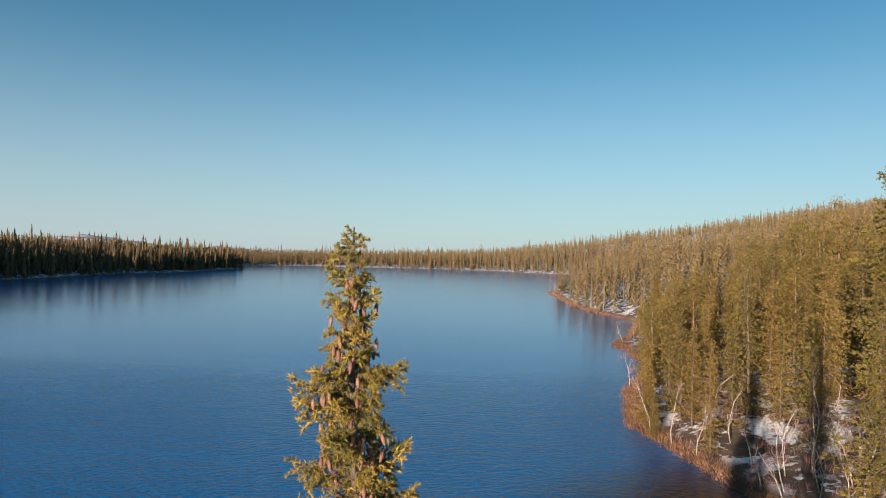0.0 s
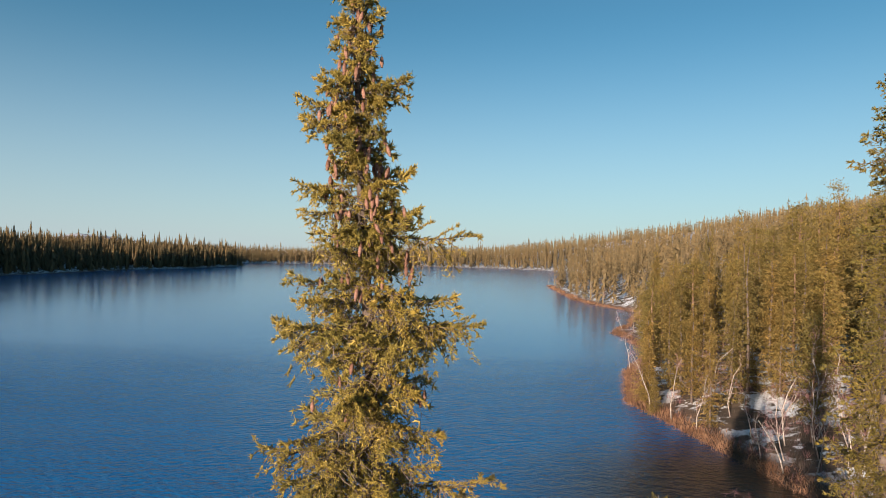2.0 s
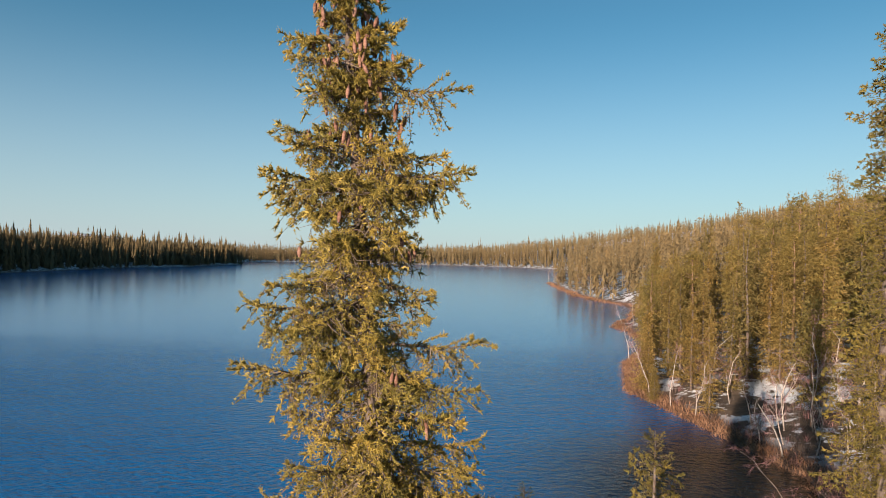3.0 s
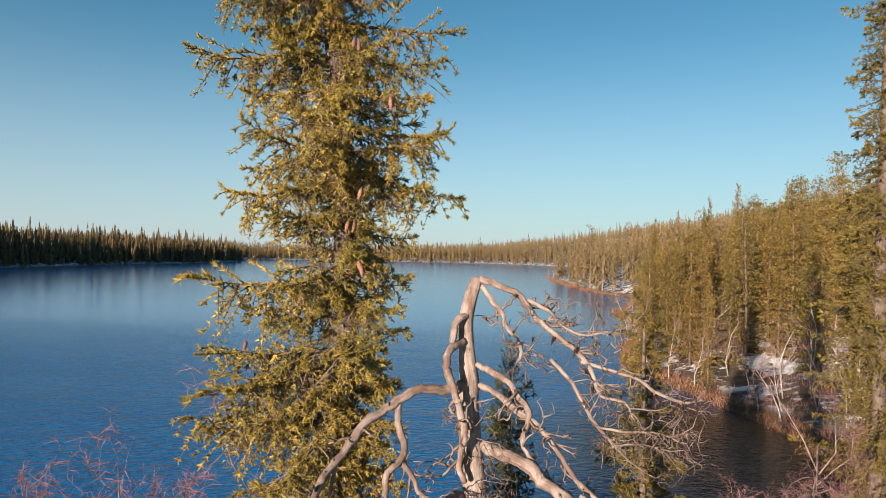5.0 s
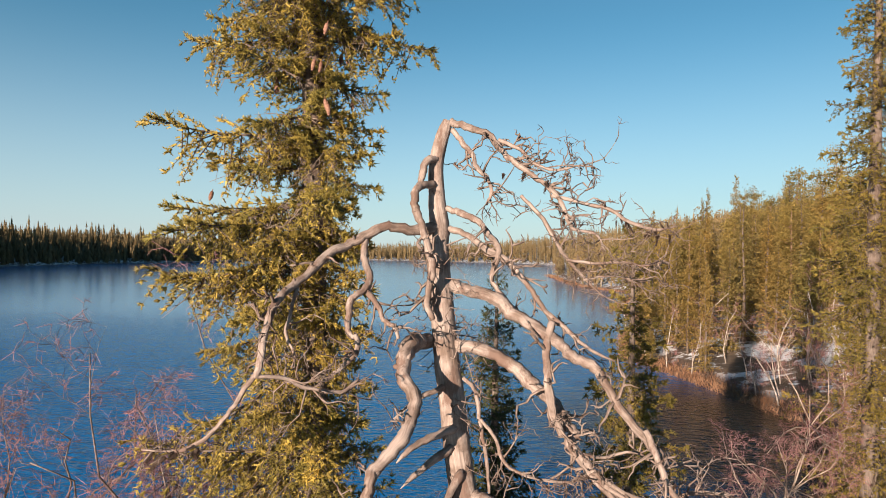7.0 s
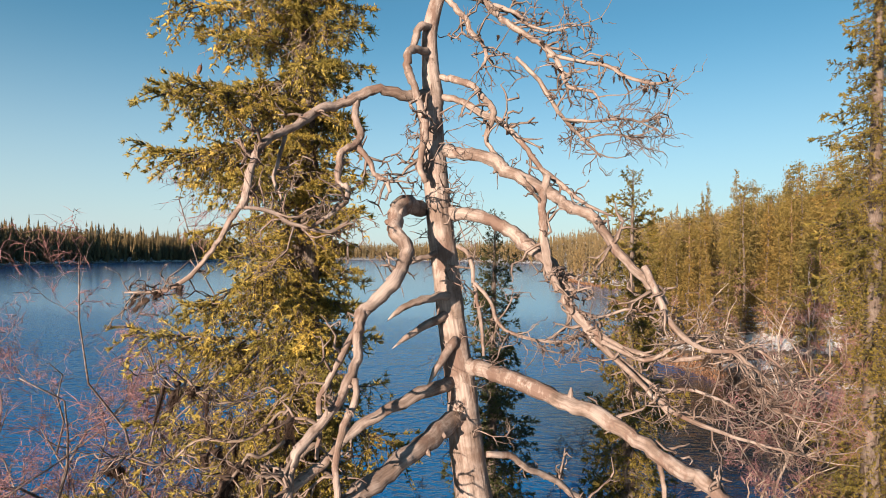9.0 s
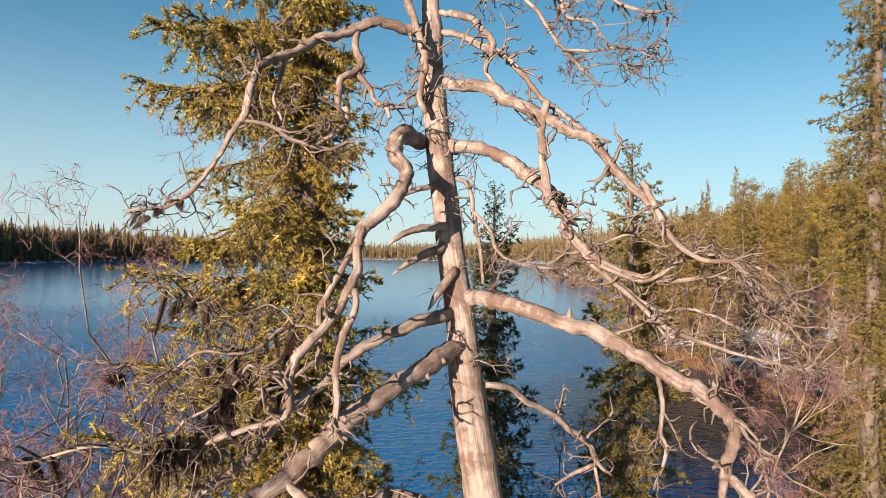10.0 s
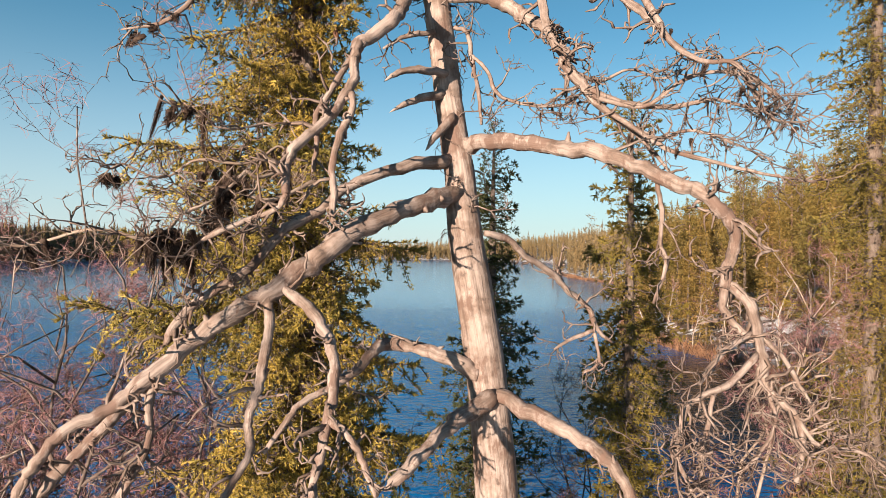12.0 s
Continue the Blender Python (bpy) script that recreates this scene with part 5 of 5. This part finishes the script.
rng = np.random.default_rng(42)
fixed = [(STOCK[4], 22.9, 54.4, 9.6 / 14, 0.85), (STOCK[7], 27.6, 47.4, 0.8, 0.95), (STOCK[0], 38.3, 78.0, 0.85, 1.0), 
         (STOCK[2], 31.0, 66.0, 0.85, 0.9), (STOCK[1], 24.0, 67.5, 0.95, 0.9), (STOCK[0], 35.0, 62.0, 0.9, 1.0),
         (STOCK[4], 30.5, 73.0, 0.95, 1.0), (STOCK[8], 46.0, 62.0, 0.9, 1.0), (STOCK[7], 40.0, 52.0, 0.95, 1.0), (STOCK[0], 29.0, 60.5, 0.95, 0.95), (STOCK[3], 26.6, 58.5, 0.9, 0.95),
         (STOCK[6], 33.5, 56.0, 0.8, 0.95), (STOCK[5], 20.6, 64.0, 0.75, 1.0), (STOCK[3], 21.6, 67.0, 0.8, 1.0), (STOCK[5], 20.2, 60.6, 0.42, 1.1), (STOCK[2], 30.0, 90.0, 0.9, 0.9), (STOCK[0], 32.5, 91.0, 0.85, 0.9)]
# tall trees that stand out against the sky: place, height of the tip, slimness
for stock, x, y, tip, slim in [(STOCK[0], 41.5, 90.0, 22.3, 0.62), (STOCK[4], 37.6, 90.0, 20.2, 0.66), (STOCK[2], 70.0, 130.0, 27.8, 0.6), (STOCK[6], 44.0, 90.0, 20.3, 0.8), (STOCK[8], 55.5, 90.0, 26.2, 0.8), (STOCK[1], 29.9, 90.0, 16.9, 0.7), (STOCK[4], 32.5, 90.0, 16.0, 0.75), (STOCK[4], 36.0, 88.0, 18.6, 0.66), (STOCK[7], 51.0, 91.0, 23.0, 0.85)]:
    fixed.append((stock, x, y, (tip - float(ground_z(x, y))) / stock[1], slim))
for stock, x, y, scale, slim in fixed:
    plant(stock, x, y, scale, rng.uniform(0, 6.28), slim)


def near_wood(x, y):
    d = off_shore(x, y)
    open_floor = (y < 57) & (x < 0.66 * y)
    clear = np.min([np.hypot(x - q[1], y - q[2]) for q in fixed], axis=0) > 2.2
    return (d > 1.8) & (x > 0.30 * y - 4) & (x < 0.80 * y + 8) & (y > 33) & (y < 125) & (x > 15) & (x < 95) & ~open_floor & clear


near_places = scatter((14, 33), (150, 172), 4.5, 43, near_wood)
for x, y in near_places:
    k = int(rng.choice(9, p=(0.09, 0.10, 0.07, 0.09, 0.09, 0.06, 0.17, 0.18, 0.15)))
    edge = np.interp(float(off_shore(np.array(x), np.array(y))), (2, 16), (0.72, 1.0))     # lower trees towards the water
    plant(STOCK[k], x, y, rng.uniform(0.66, 1.12) * edge, rng.uniform(0, 6.28), rng.uniform(0.9, 1.2))


def simple_tree(count, seed, wide, leaf):
    """A small spruce, one high, for woods seen from afar: a ragged cone of many small drooping sprays."""
    r = np.random.default_rng(seed)
    f = 1 - r.random(count) ** 0.66 * 0.97
    z = 0.06 + 0.92 * f
    a = r.uniform(0, 6.28, count)
    layer = 0.75 + 0.35 * np.sin(f * 40 + seed + np.sin(a))
    reach = (wide * (1 - f) ** 0.65 * layer * r.uniform(0.45, 1.1, count) + 0.006)[:, None]
    o, s = np.stack([np.cos(a), np.sin(a), 0 * a], -1), np.stack([-np.sin(a), np.cos(a), 0 * a], -1)
    c = np.stack([0 * a, 0 * a, z], -1) + o * reach
    big = (leaf * r.uniform(0.6, 1.3, count) * (1.05 - 0.6 * f))[:, None]
    tip = c + o * big * r.uniform(0.2, 0.9, (count, 1)) + s * big * r.uniform(-0.5, 0.5, (count, 1)) - np.array((0, 0, 1)) * big * r.uniform(0.4, 1.6, (count, 1))
    wide_at = s * big * 0.26 + np.array((0, 0, 1)) * big * r.uniform(-0.3, 0.3, (count, 1))
    rows = np.stack([c - wide_at - o * big * 0.4, c + wide_at - o * big * 0.4, tip], 1)
    stem = np.array([((0.012, 0, 0.85), (-0.012, 0, 0.85), (0, 0, 1.0)), ((0, 0.012, 0.85), (0, -0.012, 0.85), (0, 0, 1.0)), ((0.012, 0, -0.05), (-0.012, 0, -0.05), (0, 0, 0.7)), ((0, 0.012, -0.05), (0, -0.012, -0.05), (0, 0, 0.7))])
    return np.concatenate([rows, stem])


def ringed_tree(rings, per, seed, wide):
    """A small spruce, one high, for the far shores: rings of hanging boughs that narrow to a spire."""
    r = np.random.default_rng(seed)
    rows = []
    for k in range(rings):
        f = (k + r.uniform(-0.3, 0.3)) / rings
        z = 0.10 + 0.88 * np.clip(f, 0, 0.98)
        reach = wide * (1 - f) ** 0.75 * r.uniform(0.7, 1.2) + 0.012
        for j in range(per):
            a = 6.28 * (j + r.random()) / per
            o, s = np.array((math.cos(a), math.sin(a), 0)), np.array((-math.sin(a), math.cos(a), 0))
            root = np.array((0, 0, z + 0.035))
            l = reach * r.uniform(0.6, 1.3)
            rows.append((root + s * 0.4 * l, root - s * 0.4 * l, root + o * l - (0, 0, 0.07 + 0.9 * l)))
    stem = [((0.012, 0, 0.8), (-0.012, 0, 0.8), (0, 0, 1.03)), ((0, 0.012, 0.8), (0, -0.012, 0.8), (0, 0, 1.03)), ((0.012, 0, -0.05), (-0.012, 0, -0.05), (0, 0, 0.5)), ((0, 0.012, -0.05), (0, -0.012, -0.05), (0, 0, 0.5))]
    return np.array(rows + stem)


def simple_pine(clumps, each, seed, wide):
    """A small pine, one high: a few loose pads of needles on a thin trunk, for woods seen from afar."""
    r = np.random.default_rng(seed)
    rows = []
    for k in range(clumps):
        f = (k + r.random()) / clumps
        a, q = r.uniform(0, 6.28), r.uniform(0.2, 0.9)
        reach = wide * (1.03 - f) ** 0.5 * min(1.0, 0.5 + 1.8 * f) * q
        c = np.array((math.cos(a) * reach, math.sin(a) * reach, 0.36 + 0.62 * f))
        p = r.normal(0, 1, (each, 3)) * (0.03, 0.03, 0.014) + c
        d = r.normal(0, 1, (each, 2, 3)) * (0.024, 0.024, 0.018)
        rows.append(np.stack([p, p + d[:, 0], p + d[:, 1] + (0, 0, 0.012)], 1))
    rows.append(np.array([((0.012, 0, -0.05), (-0.012, 0, -0.05), (0, 0.0, 0.9)), ((0, 0.012, -0.05), (0, -0.012, -0.05), (0, 0, 0.9))]))
    return np.concatenate(rows)


def woodland(places, shapes, low, high, seed, label):
    """Woods that nobody could count: many small spruces in one mesh."""
    r = np.random.default_rng(seed)
    z = ground_z(places[:, 0], places[:, 1])
    h = low * 0.8 + (high - low * 0.8) * r.beta(2.0, 1.6, len(places))
    h = h * np.where(r.random(len(places)) < 0.12, 1.28, 1.0) * r.uniform(0.82, 1.12, len(places))
    slim = r.uniform(0.8, 1.25, len(places))
    turn, kind = r.uniform(0, 6.28, len(places)), r.integers(0, len(shapes), len(places))
    g = Geo()
    for k, shape in enumerate(shapes):
        sel = kind == k
        v = shape.reshape(-1, 3)
        c, s = np.cos(turn[sel])[:, None], np.sin(turn[sel])[:, None]
        hx = (h * slim)[sel][:, None]
        out = np.stack([(v[:, 0] * c - v[:, 1] * s) * hx, (v[:, 0] * s + v[:, 1] * c) * hx, v[:, 2] * h[sel][:, None]], -1)
        g.tris(out + np.stack([places[sel, 0], places[sel, 1], z[sel]], -1)[:, None], 0)
    return tagged(new("woodland", g.bake("woodland", WOODS)), label, "woods", kind="stuff")


def mid_wood(x, y):
    d = off_shore(x, y)
    right = (x > 0.10 * y) & (x < 0.76 * y + 10)
    return (d > 2.0) & right & ((y > 123) | (x > 93))


def left_wood(x, y):
    d = off_shore(x, y)
    return (d > 1.6 + 1.8 * np.sin(y * 0.21) + 1.2 * np.sin(y * 0.077 + 1)) & (x < -100) & (x > -0.76 * y - 10) & (d < 110)


# places left of the view for a wood that only casts shade
def shade_wood(x, y):
    d = off_shore(x, y)
    return (d > 2.0) & (d < 130) & (x < -120) & (x < -0.72 * y)


def far_wood(x, y):
    d = off_shore(x, y)
    return (d > 5.0) & (np.abs(x) < 0.80 * y) & (d < 520)


MID = [simple_tree(120, 700 + k, w, 0.075) for k, w in enumerate((0.13, 0.16, 0.11, 0.14))] + [simple_pine(16, 8, 740 + k, w) for k, w in enumerate((0.13, 0.15))]
SHORE = [ringed_tree(14, 6, 760 + k, w) for k, w in enumerate((0.13, 0.16, 0.105, 0.145))]
DISTANT = [ringed_tree(7, 5, 720 + k, w) for k, w in enumerate((0.12, 0.15, 0.105, 0.135))]
woodland(scatter((20, 90), (340, 420), 5.8, 51, mid_wood), MID, 10, 15.5, 52, "dense sunlit spruce wood on the hillside")
woodland(scatter((-420, 250), (-100, 560), 4.8, 53, left_wood), SHORE, 11, 17.5, 54, "dark spruce wood along the far shore")
# added out of view and extra tall, to shade the wood along the shore
woodland(scatter((-420, 90), (-110, 320), 6.0, 61, shade_wood), DISTANT, 21, 28, 62, "unseen tall spruce wood added to shade the western shore")
woodland(scatter((-260, 420), (420, 760), 6.0, 55, lambda x, y: far_wood(x, y) & (off_shore(x, y) < 110)), DISTANT, 12, 17, 56, "spruce wood lining the far end of the lake")
woodland(scatter((-800, 420), (1000, 1250), 12.0, 57, lambda x, y: far_wood(x, y) & (off_shore(x, y) >= 110)), DISTANT, 11, 16, 58, "wooded ridges beyond the lake")
woodland(scatter((90, 250), (760, 900), 9.0, 59, lambda x, y: (x > 330) & (off_shore(x, y) > 3) & (x < 0.8 * y) & (y < 760)), DISTANT, 10, 15, 60, "wooded upper hillside")

# ---- birches, dead trees and growth along the right shore ----
def shore_birch(x, y, h, seed, label="pale leafless birch leaning at the lake shore", r=0.06, bark=None):
    return bare_tree("birch_tree", x, y, label, "tree", 1, h, r, 3, 8, seed, bark or BIRCH_BARK, RED_TWIG, 0.5, 0.25, "birches in the hillside wood")


for k, (x, y, h) in enumerate([(23.6, 57.6, 11.0), (25.6, 61.0, 9.5), (20.9, 58.0, 8.0), (20.3, 62.0, 7.5), (21.8, 54.5, 7.0), (28.6, 48.4, 9.4), (26.5, 44.6, 8.2), (27.2, 46.5, 9.0), (30.2, 46.0, 8.6), (25.4, 43.0, 7.4), (24.6, 50.5, 6.2), (26.0, 40.6, 6.8), (28.2, 42.4, 7.6), (31.0, 42.0, 8.4), (29.5, 39.0, 7.0), (33.5, 44.0, 8.8), (27.0, 51.0, 8.0), (24.6, 45.6, 6.5), (25.8, 47.8, 7.2), (28.8, 44.6, 7.8), (29.4, 50.2, 8.2), (23.6, 43.8, 5.6), (30.6, 52.4, 8.6), (25.2, 55.6, 7.4), (31.8, 46.6, 8.0), (23.4, 46.6, 5.0), (32.5, 49.5, 9.0), (35.0, 124.0, 6.5), (36.5, 122.0, 7.0), (24.5, 83.5, 7.0), (33.5, 101.0, 8.0), (50.5, 306.0, 8.0), (51.8, 302.0, 8.5), (47.6, 262.0, 8.0), (46.0, 212.0, 9.0), (48.0, 192.0, 9.0)]):
    shore_birch(x, y, h, 800 + k)
bare_tree("dead_tree", 51.5, 130.3, "bleached dead tree standing in the wood", "tree", 1, 13.0, 0.16, 2, 7, 850, SILVER, SILVER_TWIG, 0.9, 0.0)


def grass_bank():
    """Rust-brown dry grass and low scrub along the water's edge."""
    r = np.random.default_rng(91)
    rows = []
    p = LAKE_NEAR[8:] + LAKE_RIGHT[:9]
    for a, b in zip(p[:-1], p[1:]):
        a, b = np.array(a, float), np.array(b, float)
        l = np.hypot(*(b - a))
        dist = max(np.hypot(*a), 30)
        n = int(l * np.interp(dist, (30, 100, 300), (190, 50, 10)))
        w = r.random(n)[:, None]
        nrm = np.array((b[1] - a[1], a[0] - b[0])) / l
        q = a + (b - a) * w + nrm * r.uniform(-0.4, 1.3, (n, 1)) + r.normal(0, 0.5, (n, 2))
        z = ground_z(q[:, 0], q[:, 1])
        ok = (z > -0.25) & (z < 1.0)
        q, z = q[ok], z[ok]
        n = len(q)
        h = r.uniform(0.12, 0.45, n) * np.interp(dist, (30, 300), (1, 1.5))
        a2 = r.uniform(0, 6.28, n)
        wd = 0.03 * np.interp(dist, (30, 100, 300), (1, 2.2, 6))
        dx = np.stack([np.cos(a2), np.sin(a2), 0 * a2], -1) * wd
        base = np.stack([q[:, 0], q[:, 1], z - 0.03], -1)
        tip = base + np.stack([r.normal(0, 0.2, n), r.normal(0, 0.2, n), h], -1)
        rows.append(np.stack([base - dx, base + dx, tip], 1))
    g = Geo()
    g.tris(np.concatenate(rows), 0)
    tagged(new("shore_grass", g.bake("shore_grass", REED)), "rust-brown dry grass along the water's edge", "grass", kind="stuff")


grass_bank()


def undergrowth():
    """Low bare scrub and saplings between the trees and on the snow."""
    r = np.random.default_rng(95)
    p = scatter((14, 34), (75, 130), 2.0, 96, lambda x, y: (off_shore(x, y) > 0.6) & (x < 0.62 * y + 4) & (x > 0.2 * y))
    p = np.concatenate([p, scatter((20, 37), (34, 52), 1.0, 97, lambda x, y: off_shore(x, y) > 0.4)])
    z = ground_z(p[:, 0], p[:, 1])
    rows = []
    for (x, y), h0 in zip(p, z):
        n, tall = int(r.integers(12, 30)), r.uniform(0.35, 1.5)
        base = np.array((x, y, h0 - 0.05)) + r.normal(0, 0.18, (n, 3)) * (1, 1, 0)
        a = r.uniform(0, 6.28, n)
        tip = base + np.stack([np.cos(a) * tall * 0.9 * r.random(n), np.sin(a) * tall * 0.9 * r.random(n), tall * r.uniform(0.25, 1.0, n)], -1)
        w = np.stack([-np.sin(a), np.cos(a), 0 * a], -1) * r.uniform(0.008, 0.02, (n, 1))
        rows.append(np.stack([base - w, base + w, tip], 1))
    g = Geo()
    for k in range(3):
        g.tris(np.concatenate(rows[k::3]), k)
    tagged(new("undergrowth", g.bake("undergrowth", RED_TWIG, DARK_TWIG, BARK)), "bare reddish scrub on the snowy slope", "scrub", kind="stuff")


undergrowth()
